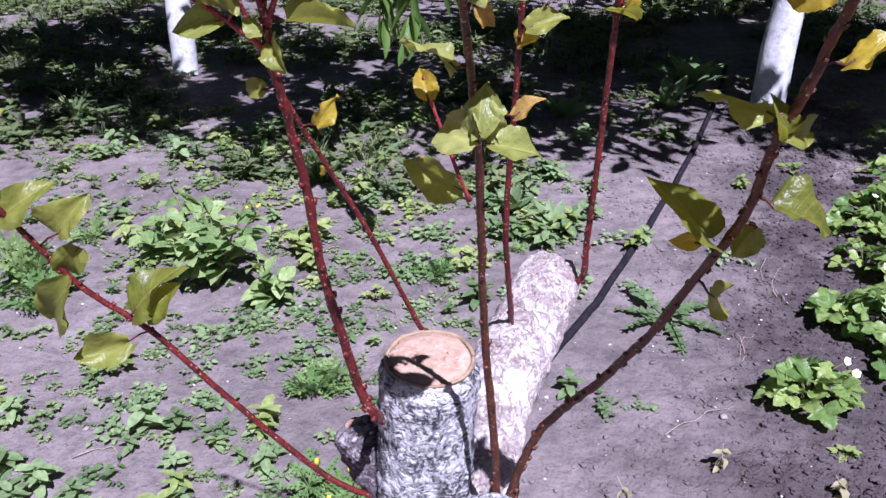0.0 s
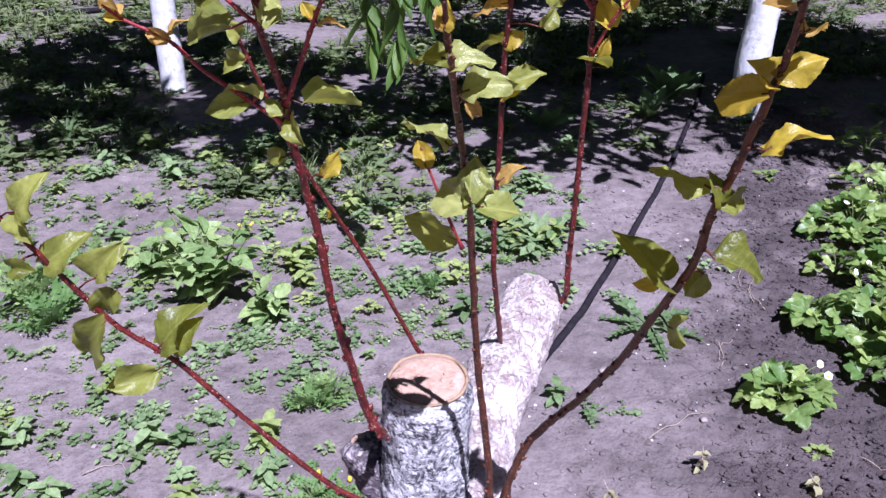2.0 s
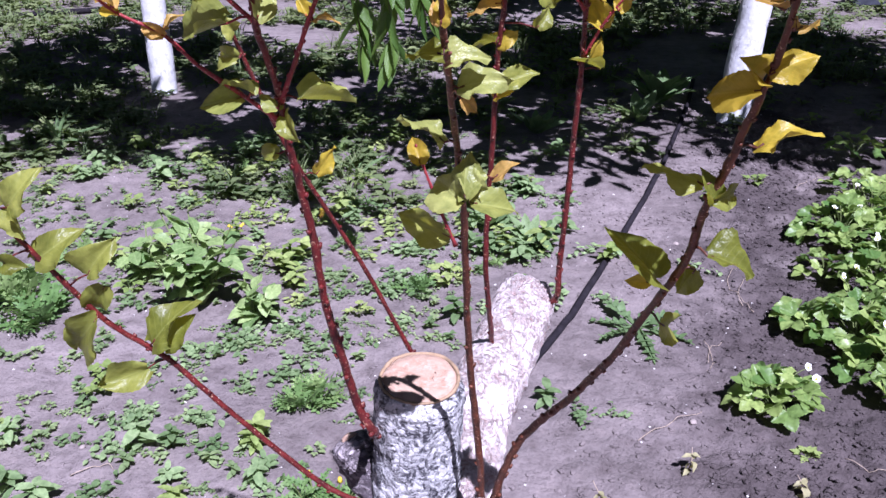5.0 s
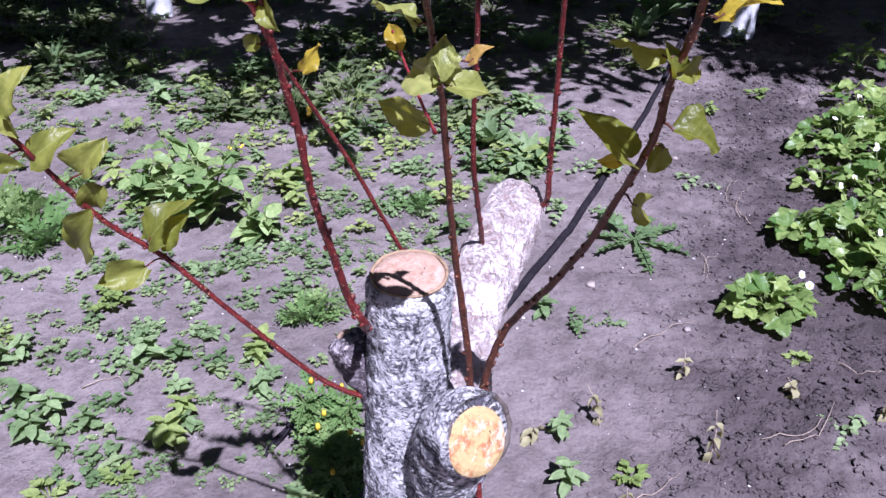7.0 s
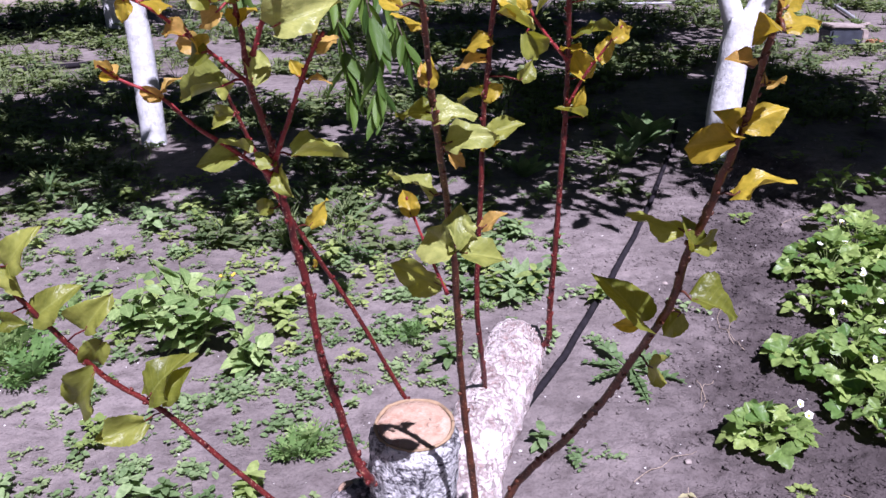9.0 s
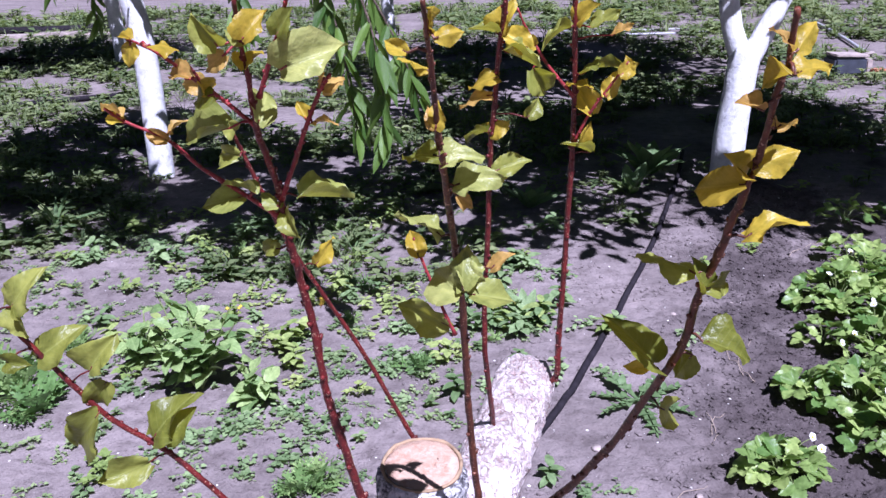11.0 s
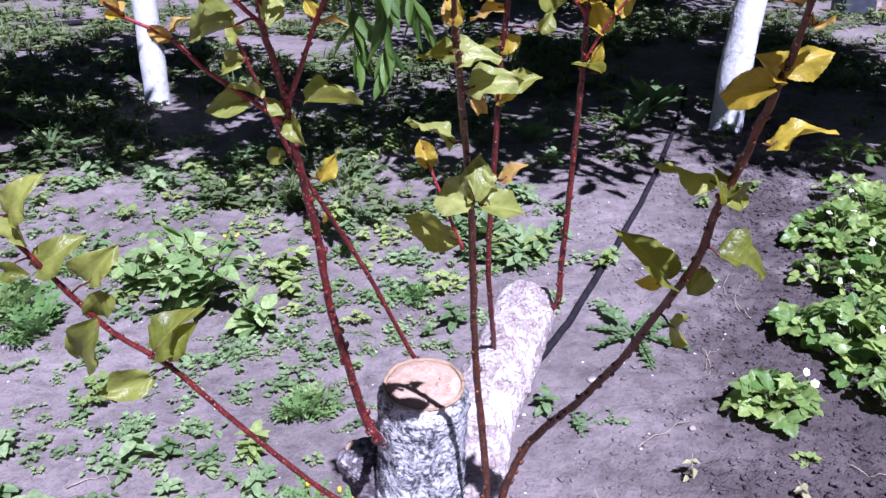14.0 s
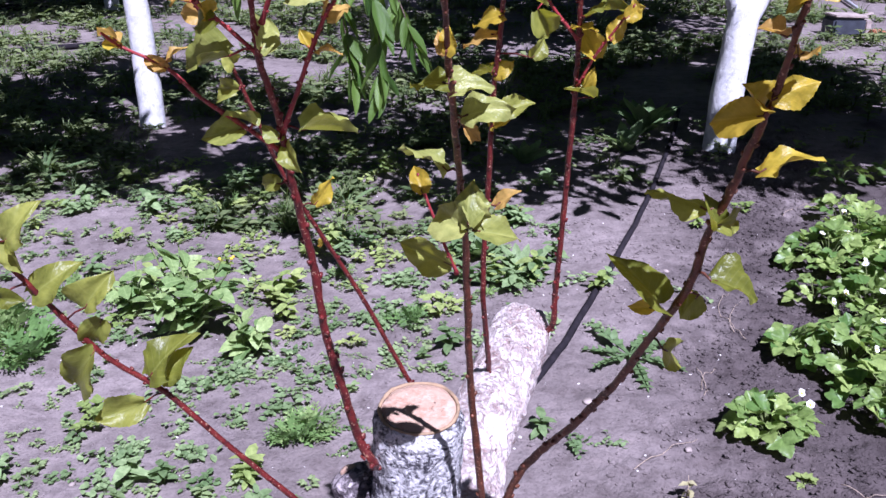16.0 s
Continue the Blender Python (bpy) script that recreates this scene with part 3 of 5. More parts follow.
RIGHT_TOP = [(0.371, 0.650, 1.140), (0.366, 0.650, 1.140)]
RIGHT_TOP_LEAVES = [((0.370, 0.643, 1.141), (0.342, 0.649, 1.139), 0.019, 'y'),
    ((0.370, 0.650, 1.142), (0.357, 0.644, 1.157), 0.018, 'y'),
    ((0.380, 0.668, 1.102), (0.401, 0.653, 1.129), 0.018, 'y'),
    ((0.372, 0.640, 1.150), (0.396, 0.638, 1.166), 0.015, 'y'),
    ((0.368, 0.618, 1.186), (0.339, 0.613, 1.201), 0.009, 'o'),
    ((0.376, 0.622, 1.176), (0.403, 0.637, 1.189), 0.010, 'o'),
    ((0.376, 0.602, 1.206), (0.365, 0.623, 1.202), 0.012, 'y'),
    ((0.377, 0.603, 1.206), (0.403, 0.614, 1.214), 0.012, 'y'),
    ((0.379, 0.613, 1.215), (0.389, 0.613, 1.230), 0.012, 'y'),
    ((0.375, 0.608, 1.217), (0.368, 0.599, 1.232), 0.009, 'o')]


def apricot_blade(fold, curl, wave, seed, twist, lean):
    """A broad heart-shaped blade with a short drawn-out tip, one metre long and wide."""
    v, f = blade(1.0, 1.0, 18, 8, fold, curl, wave, 0.0, 0.36, 1.0, seed, twist, 0.0, lean)
    plain_edge = [math.sin(0.5 * math.pi * (0.16 + 0.84 * t / 0.36)) ** 0.8 if t < 0.36 else max(0.02, math.cos(0.5 * math.pi * (t - 0.36) / 0.64) ** 0.75) for t in np.linspace(0, 1, 19)]
    plain_edge[0] = 0.12
    shape = np.interp(np.linspace(0, 1, 19), (0, 0.04, 0.12, 0.25, 0.40, 0.55, 0.70, 0.82, 0.90, 0.96, 1.0), (0.14, 0.46, 0.78, 0.97, 1.0, 0.93, 0.75, 0.50, 0.27, 0.11, 0.02))
    for i in range(19):
        k = shape[i] / plain_edge[i] * (1 + (0.022 if i % 2 else -0.022))
        row = v[i * 9:i * 9 + 9]
        mid = row[4].copy()
        row[:, 0] = mid[0] + (row[:, 0] - mid[0]) * k
        row[:, 2] = mid[2] + (row[:, 2] - mid[2]) * k
    # heart-shaped base: the lowest corners reach back past the stalk
    for i in range(3):
        for j in range(9):
            v[i * 9 + j, 1] -= (0.055, 0.045, 0.02)[i] * (abs(j - 4) / 4) ** 1.5
    return v, f


LEAF_MESHES = {}
for key, mat in (("g", M_LEAF), ("l", M_LEAF_PALE), ("y", M_LEAF_YELLOW), ("o", M_LEAF_ORANGE)):
    LEAF_MESHES[key] = []
    shapes = ((0.85, 0.28, 0.10, 0.4, 0.4), (1.15, 0.42, 0.12, -0.6, -0.5), (0.60, 0.62, 0.15, 0.8, 0.6), (1.35, 0.30, 0.09, 0.3, -0.4), (0.95, -0.25, 0.14, -0.8, 0.5),
              (1.2, 0.65, 0.14, 0.6, -0.6), (-0.60, 0.50, 0.14, -0.5, 0.4), (0.80, 0.45, 0.17, 1.0, 0.7), (0.35, 0.55, 0.16, -0.9, -0.7), (1.5, 0.10, 0.10, 0.7, 0.2))
    for i, (fold, curl, wave, twist, lean) in enumerate(shapes):
        v, f = apricot_blade(fold, curl, wave, i, twist, lean)
        LEAF_MESHES[key].append(mesh_from("apricot_leaf", v, f, mat))


def leaf_pose(b, tip, w, rnd):
    """Blade from stalk end to tip; its face leans towards the open side and the sky."""
    b, tip = Vector(b), Vector(tip)
    y = tip - b
    size = min(y.length, 1.65 * w)
    y.normalize()
    face = Vector((0.05, -0.75, 0.65))
    z = (face - y * face.dot(y)).normalized()
    x = y.cross(z)
    m = Matrix((x, y, z)).transposed() @ Euler((radians(rnd.uniform(-12, 12)), radians(rnd.choice((-1, 1)) * rnd.uniform(4, 42)), 0)).to_matrix()
    return Matrix.Translation(b) @ m.to_4x4() @ Matrix.Diagonal((w * 1.14, size * 1.04, (size + w) * 0.5, 1))


def build_shoot(name, places, leaves, r0, r1, parent, seed, label="", leaf_sites=None, bark=None):
    rnd = random.Random(seed)
    pts = spline(places, 7)
    r0, r1 = r0 * 0.96, r1 * 0.92
    for i in range(1, len(pts) - 1):
        pts[i] += np.array([rnd.uniform(-1, 1) * r0 * 0.05 for _ in range(3)])
    sets = [tube(pts, lambda u: (r0 + (r1 - r0) * u) * (1 + 0.5 * max(0, 1 - u * 25)), 9, r0 * 0.2, 160.0)]
    # buds and old scales along the stem
    for i in range(2, len(pts) - 2, 2):
        u = i / len(pts)
        r = r0 + (r1 - r0) * u
        a = rnd.uniform(0, 6.28)
        ax = Vector(pts[i + 1] - pts[i - 1]).normalized()
        s = ax.orthogonal().normalized()
        s.rotate(Matrix.Rotation(a, 3, ax))
        c = pts[i] + np.array(s * r * 0.8)
        e = c + np.array((s * 0.7 + ax * 1.0) * r * rnd.uniform(0.6, 1.2))
        sets.append(tube([c, 0.5 * (c + e), e], lambda q: r * (0.85 - 0.5 * q), 5))
    sites = pts if leaf_sites is None else np.vstack([pts, leaf_sites])
    for b, tip, w, key in leaves:
        near = sites[np.argmin(np.linalg.norm(sites - np.array(b), axis=1))]
        mid = 0.5 * (near + np.array(b)) + np.array((0, 0, 0.002))
        end = np.array(b) + 0.12 * (np.array(tip) - np.array(b))
        sets.append(tube([near, mid, b, end], lambda q: 0.0011 - 0.0004 * q, 5))
    v, f = join(*sets)
    ob = part(name, mesh_from(name, v, f, bark or M_SHOOT_YOUNG), parent, label)
    for b, tip, w, key in leaves:
        part("leaf", rnd.choice(LEAF_MESHES[key]), ob, "", leaf_pose(b, tip, w, rnd))
    return ob, pts


def build_apricot():
    tree = thing("apricot_tree", "pruned apricot tree, whitewashed sawn trunk with red leafy shoots", "tree")
    axis = spline([(0.150, 0.985, -0.06), (0.140, 0.985, 0.18), (0.137, 0.978, 0.42), (0.141, 0.970, 0.58), (0.148, 0.960, 0.742)], 26)
    flare = lambda u: 0.046 + 0.003 * u + 0.044 * max(0.0, 1 - u / 0.86) ** 1.2 - (0.0045 if u > 0.985 else 0)
    v, f = tube(axis, flare, 110, 0.0034, 110.0, True)
    part("trunk", mesh_from("trunk", v, f, M_WASH), tree, "grey bark with flaking whitewash")
    # heavy limb running back
    axis = spline([(0.160, 0.975, 0.25), (0.176, 0.968, 0.44), (0.190, 0.988, 0.550), (0.201, 1.078, 0.600), (0.236, 1.2, 0.630), (0.267, 1.345, 0.640)], 20)
    limb_r = lambda u: 0.0455 + 0.032 * max(0, 0.52 - u) - (0.006 if u > 0.99 else 0)
    v, f = tube(axis, limb_r, 88, 0.0042, 70.0, True, 3.0)
    part("limb", mesh_from("limb", v, f, M_LIMB), tree, "whitewashed limb, pinkish bark showing through")
    # stub that was sawn off towards the path
    way = Vector((0.62, -0.62, 0.41)).normalized()
    tip = Vector((0.230, 0.862, 0.598))
    axis = spline([Vector((0.180, 0.945, 0.10)), Vector((0.183, 0.938, 0.38)), Vector((0.190, 0.915, 0.505)), tip - way * 0.030, tip], 18)
    v, f = tube(axis, lambda u: 0.0435 + 0.0055 * u - 0.008 * max(0.0, (u - 0.93) / 0.07) ** 2, 72, 0.0034, 90.0, True, 7.0)
    part("stub", mesh_from("stub", v, f, M_WASH), tree, "sawn branch stub with grey whitewashed bark")

    def disc(name, centre, normal, r, mat, label, seed):
        verts, faces, sides = [(0, 0, 0.0015)], [], 48
        rings = [(0.35, 0.0018), (0.7, 0.0012), (0.93, 0.0008), (1.0, -0.004)]
        for q, h in rings:
            for j in range(sides):
                a = 2 * math.pi * j / sides
                k = q * r * (1 + 0.045 * noise.noise(Vector((math.cos(a) * 1.6, math.sin(a) * 1.6, seed))))
                verts.append((k * math.cos(a), k * math.sin(a), h + 0.0012 * noise.noise(Vector((k * 60 * math.cos(a), k * 60 * math.sin(a), seed)))))
        for j in range(sides):
            faces.append((0, 1 + j, 1 + (j + 1) % sides))
        for i in range(len(rings) - 1):
            for j in range(sides):
                k = (j + 1) % sides
                faces.append((1 + i * sides + j, 1 + (i + 1) * sides + j, 1 + (i + 1) * sides + k, 1 + i * sides + k))
        m = Vector(normal).to_track_quat("Z", "Y").to_matrix().to_4x4()
        return part(name, mesh_from(name, verts, faces, mat), tree, label, Matrix.Translation(centre) @ m)

    disc("cut_face", Vector((0.149, 0.960, 0.7445)), (0.02, -0.10, 1), 0.0415, M_CUT, "pale tan sawn end grain", 1.0)
    disc("cut_face", tip + way * 0.003 + Vector((-0.0015, -0.0035, -0.0035)), way, 0.0395, M_CUT_WET, "amber sawn end grain with dark streaks", 5.0)

    def rim(centre, normal, r, thick, seed, mat=M_RIM):
        q = Vector(normal).to_track_quat("Z", "Y").to_matrix()
        ring = []
        for j in range(49):
            a = 2 * math.pi * j / 48
            k = r * (1 + 0.045 * noise.noise(Vector((math.cos(a) * 1.6, math.sin(a) * 1.6, seed))))
            ring.append(np.array(Vector(centre) + q @ Vector((k * math.cos(a), k * math.sin(a), -0.001))))
        v, f = tube(ring, lambda u: thick, 7, thick * 0.5, 110.0)
        part("bark_rim", mesh_from("bark_rim", v, f, mat), tree, "rough bark edge of the cut")

    rim((0.149, 0.960, 0.7445), (0.02, -0.10, 1), 0.0425, 0.0022, 1.0)
    rim(tip + Vector((0.0015, 0.0045, 0.004)), way, 0.0415, 0.0036, 5.0, M_LIP)
    # short knob
    kn = spline([(0.112, 0.975, 0.560), (0.088, 0.984, 0.590), (0.066, 0.996, 0.619), (0.060, 0.999, 0.629)], 12)
    v, f = tube(kn, lambda u: 0.0310 - 0.003 * u - 0.012 * max(0.0, (u - 0.72) / 0.28) ** 2, 40, 0.0055, 75.0, True, 11.0)
    part("knob", mesh_from("knob", v, f, M_KNOB), tree, "short cut knob with a dried pinkish end")
    disc("knob_cut", Vector((0.060, 0.9985, 0.6285)), (-0.25, -0.15, 0.9), 0.0105, M_CUT, "dried pinkish cut", 8.0)
    # dark suckers low at the stub
    v, f = tube(spline([(0.226, 0.905, 0.535), (0.232, 0.885, 0.44), (0.236, 0.90, 0.30)], 8), lambda u: 0.004 - 0.001 * u, 8, 0.0006, 150.0)
    part("sucker", mesh_from("sucker", v, f, M_SHOOT), tree, "thin dark sucker hanging below the stub")

    specs = [(LOW_LEFT, LOW_LEFT_LEAVES, 0.0036, 0.0024, []),
             (TALL, TALL_LEAVES, 0.0050, 0.0016, [(TALL_A, TALL_A_LEAVES, 0.0020, 0.0011), (TALL_B, TALL_B_LEAVES, 0.0017, 0.0010), (TALL_C, TALL_C_LEAVES, 0.0021, 0.0013), (TALL_D, TALL_D_LEAVES, 0.0018, 0.0013)]),
             (BACK_LEFT, BACK_LEFT_LEAVES, 0.0029, 0.0016, []),
             (CENTRE, CENTRE_LEAVES + CENTRE_TOP_LEAVES[1:], 0.0042, 0.0013, [(CENTRE_TOP, CENTRE_TOP_LEAVES[:1], 0.0016, 0.0009)]),
             (BACK_CENTRE, BACK_CENTRE_LEAVES, 0.0036, 0.0026, []),
             (BACK_RIGHT, BACK_RIGHT_LEAVES, 0.0046, 0.0032, [(BACK_RIGHT_A, BACK_RIGHT_A_LEAVES, 0.0022, 0.0013), (BACK_RIGHT_B, BACK_RIGHT_B_LEAVES, 0.0024, 0.0013)]),
             (RIGHT, RIGHT_LEAVES + RIGHT_TOP_LEAVES, 0.0045, 0.0015, [])]
    for i, (places, leaves, r0, r1, sides) in enumerate(specs):
        stem, pts = build_shoot("shoot", places, leaves, r0, r1, tree, 10 + i, bark=M_SHOOT_OLD if i in (3, 6) else M_SHOOT)
        for j, (pl, lv, q0, q1) in enumerate(sides):
            build_shoot("side_shoot", pl, lv, q0, q1, tree, 100 + 10 * i + j, "", pts)


build_apricot()

# ---- orchard trees behind ----


def crown_mesh(name, centre, radii, count, seed, length=0.115, width=0.045, hang=0.5, gaps=(), shade_front=None, slope=0.0, lobed=14, soft=0.12, holes=0):
    """Many narrow leaves filling a lobed crown, unseen and cut to shape the shade below."""
    rng = np.random.default_rng(seed)
    lobes = np.array(centre) + (rng.random((lobed, 3)) - 0.5) * 1.5 * np.array(radii)
    pick = rng.integers(0, lobed, count)
    d = rng.normal(size=(count, 3))
    d /= np.linalg.norm(d, axis=1)[:, None]
    at = lobes[pick] + d * (rng.random((count, 1)) ** 0.45) * np.array(radii) * 0.48
    s = np.array(SUN_WAY)
    for *gap, wide in gaps:
        # leaves left out along the sun's way, so that a trunk is lit
        d = at - np.array(gap)
        away = np.linalg.norm(d - (d @ s)[:, None] * s, axis=1)
        at = at[(away > wide) | (rng.random(len(at)) < 0.05)]
    for _ in range(holes):
        # small openings that let flecks of sun through
        d = at - np.array(centre) - (rng.random(3) - 0.5) * 2.0 * np.array(radii) * (1, 1, 0)
        away = np.linalg.norm(d - (d @ s)[:, None] * s, axis=1)
        at = at[away > 0.065 + 0.08 * rng.random() ** 2]
    if shade_front is not None:
        # leaves dropped where their shadow would fall nearer than the chosen shade line
        foot = at - s * (at[:, 2:] / s[2])
        at = at[foot[:, 1] > shade_front + slope * (np.abs(foot[:, 0] - 0.3) if lobed > 20 else foot[:, 0]) + 0.22 * np.sin(foot[:, 0] * 5.3) * np.sin(foot[:, 0] * 2.1 + 1) + rng.normal(0, soft, len(at))]
    count = len(at)
    v0, f0 = blade(1.0, 1.0, 3, 2, 0.25, 0.12, 0, 0, 0.42, 1.0)
    ydir = rng.normal(size=(count, 3))
    ydir[:, 2] = ydir[:, 2] * 0.6 - hang * 1.6
    ydir /= np.linalg.norm(ydir, axis=1)[:, None]
    zdir = np.cross(ydir, rng.normal(size=(count, 3)))
    zdir /= np.linalg.norm(zdir, axis=1)[:, None]
    xdir = np.cross(ydir, zdir)
    size = rng.uniform(0.7, 1.15, count)
    verts = (at[:, None, :] + xdir[:, None, :] * (v0[None, :, 0:1] * (width * size)[:, None, None])
             + ydir[:, None, :] * (v0[None, :, 1:2] * (length * size)[:, None, None]) + zdir[:, None, :] * (v0[None, :, 2:3] * 0.08))
    faces = (np.array(f0)[None] + (np.arange(count) * len(v0))[:, None, None]).reshape(-1, 4)
    return mesh_from(name, verts.reshape(-1, 3), faces, M_CHERRY)


def limb_set(places, r0, r1, sides=12, rough=0.006):
    return tube(spline(places, 8), lambda u: r0 + (r1 - r0) * u, sides, rough, 12.0)


def orchard_tree(label, trunk, r, forks, crown, radii, count, seed, hanging=(), shade_front=None, slope=0.0, lobed=14, soft=0.12, holes=0, leaf_size=1.0):
    tree = thing("orchard_tree", label, "tree", "orchard trees")
    v, f = tube(spline(trunk, 14), lambda u: r * (1.12 - 0.16 * u - 0.5 * max(0, 10 * u - 9) + 0.25 * max(0, 1 - 14 * u)), 28, r * 0.07, 9.0)
    part("trunk", mesh_from("trunk", v, f, M_WASH_FAR), tree, "whitewashed trunk")
    for places, a, b in forks:
        v, f = limb_set(places, a, b)
        part("limb", mesh_from("limb", v, f, M_WASH_FAR if places[0][2] < 1.3 else M_BARK), tree)
    # crown above the view, added to throw shade on the ground
    part("crown", crown_mesh("crown", crown, radii, count, seed, 0.115 * leaf_size, 0.045 * leaf_size, gaps=((-1.81, 4.95, 0.12, 0.16), (-1.82, 4.97, 0.35, 0.17), (-1.83, 4.98, 0.6, 0.19), (-1.85, 5.0, 0.85, 0.2), (1.38, 4.56, 0.12, 0.13), (1.38, 4.57, 0.3, 0.14), (1.39, 4.58, 0.5, 0.15), (1.41, 4.60, 0.7, 0.17), (1.44, 4.62, 0.95, 0.22)), shade_front=shade_front, slope=slope, lobed=lobed, soft=soft, holes=holes), tree, "dense dark green narrow leaves")
    # drooping twigs with single long leaves
    rnd = random.Random(seed)
    leaf = mesh_from("hanging_leaf", *blade(1.0, 1.0, 8, 4, 0.3, 0.12, 0.02, 0, 0.42, 1.0), M_HANG)
    for places, n in hanging:
        pts = spline(places, 8)
        v, f = tube(pts, lambda u: 0.006 - 0.0045 * u, 7, 0.0006, 90.0)
        twig = part("hanging_twig", mesh_from("hanging_twig", v, f, M_BARK), tree)
        n = int(n * 1.8)
        for i in range(n):
            p = pts[int(len(pts) * (0.30 + 0.69 * i / n))]
            L = rnd.uniform(0.085, 0.13)
            m = Matrix.Translation(p) @ Euler((0, 0, rnd.uniform(0, 6.28))).to_matrix().to_4x4() @ Euler((radians(rnd.uniform(-88, -48)), 0, 0)).to_matrix().to_4x4() @ Euler((0, rnd.uniform(-1.2, 1.2), 0)).to_matrix().to_4x4()
            part("leaf", leaf, twig, "", m @ Matrix.Diagonal((L * 0.27, L, L * 0.5, 1)))
    return tree


# unseen crowns stand off their trunks, placed by where their shade should land
orchard_tree("whitewashed orchard tree with drooping narrow leaves", [(-1.82, 4.95, -0.1), (-1.82, 4.97, 0.3), (-1.84, 5.0, 0.75), (-1.90, 5.0, 1.15)], 0.066,
             [([(-1.90, 5.0, 1.08), (-2.35, 5.1, 1.5), (-2.7, 5.2, 2.2)], 0.05, 0.02), ([(-1.89, 5.0, 1.08), (-1.75, 4.7, 1.5), (-1.3, 4.2, 2.0)], 0.05, 0.02),
              ([(-1.87, 5.0, 0.95), (-2.06, 5.3, 1.5), (-2.0, 5.6, 2.4)], 0.045, 0.02), ([(-1.3, 4.2, 2.0), (-0.9, 3.6, 2.0), (-0.45, 2.95, 1.65)], 0.02, 0.007)],
             (-1.55, 3.72, 2.05), (1.45, 1.7, 0.6), 23000, 4, shade_front=4.22, slope=0.55, soft=0.26, holes=170, leaf_size=1.3,
             hanging=[([(-0.57, 3.0, 1.65), (-0.29, 2.62, 1.39), (-0.13, 2.5, 1.07), (-0.09, 2.46, 0.77)], 30),
              ([(-0.67, 3.1, 1.67), (-0.43, 2.75, 1.37), (-0.25, 2.60, 1.09), (-0.19, 2.56, 0.77)], 32),
              ([(-0.59, 2.9, 1.57), (-0.25, 2.7, 1.27), (-0.09, 2.66, 1.02), (-0.02, 2.64, 0.84)], 18),
              ([(-0.9, 3.4, 1.8), (-0.66, 3.0, 1.45), (-0.60, 2.85, 1.20), (-0.58, 2.82, 1.0)], 16),
              ([(-2.5, 4.3, 1.7), (-2.2, 3.9, 1.45), (-2.05, 3.8, 1.22)], 14),
              ([(-2.2, 4.5, 1.6), (-1.9, 4.15, 1.3), (-1.83, 4.1, 1.12)], 14),
              ([(-1.7, 4.6, 1.5), (-1.78, 4.4, 1.15), (-1.80, 4.4, 0.92)], 10)])
orchard_tree("whitewashed leaning orchard tree forking low", [(1.35, 4.56, -0.1), (1.365, 4.57, 0.3), (1.40, 4.60, 0.60), (1.42, 4.62, 0.74)], 0.076,
             [([(1.41, 4.62, 0.64), (1.33, 4.66, 0.92), (1.25, 4.75, 1.7), (1.0, 4.7, 2.3)], 0.062, 0.025), ([(1.42, 4.62, 0.64), (1.57, 4.66, 0.92), (1.95, 4.75, 1.7), (2.1, 4.7, 2.3)], 0.058, 0.025)],
             (1.85, 4.35, 2.05), (1.65, 1.6, 0.55), 27000, 9, shade_front=3.40, slope=0.50, lobed=30, soft=0.13, holes=28, leaf_size=1.35,
             hanging=[([(1.2, 4.6, 1.6), (1.2, 5.2, 1.35), (1.22, 5.5, 1.12)], 14)])
orchard_tree("distant whitewashed orchard tree", [(-1.04, 9.67, -0.1), (-1.08, 9.7, 0.5), (-1.1, 9.7, 1.3)], 0.065,
             [([(-1.1, 9.7, 1.2), (-0.8, 9.6, 2.0)], 0.04, 0.02)], (-0.2, 8.4, 2.3), (3.4, 2.2, 0.8), 15000, 14, holes=110, leaf_size=1.5)
orchard_tree("distant whitewashed orchard tree", [(-4.33, 10.14, -0.1), (-4.36, 10.14, 0.5), (-4.4, 10.1, 1.3)], 0.075,
             [([(-4.4, 10.1, 1.2), (-4.1, 10.0, 2.0)], 0.04, 0.02)], (-5.2, 9.2, 2.3), (2.2, 1.9, 0.8), 9000, 15, leaf_size=1.5)

# ---- weeds and garden plants ----
leaf_blade = blade


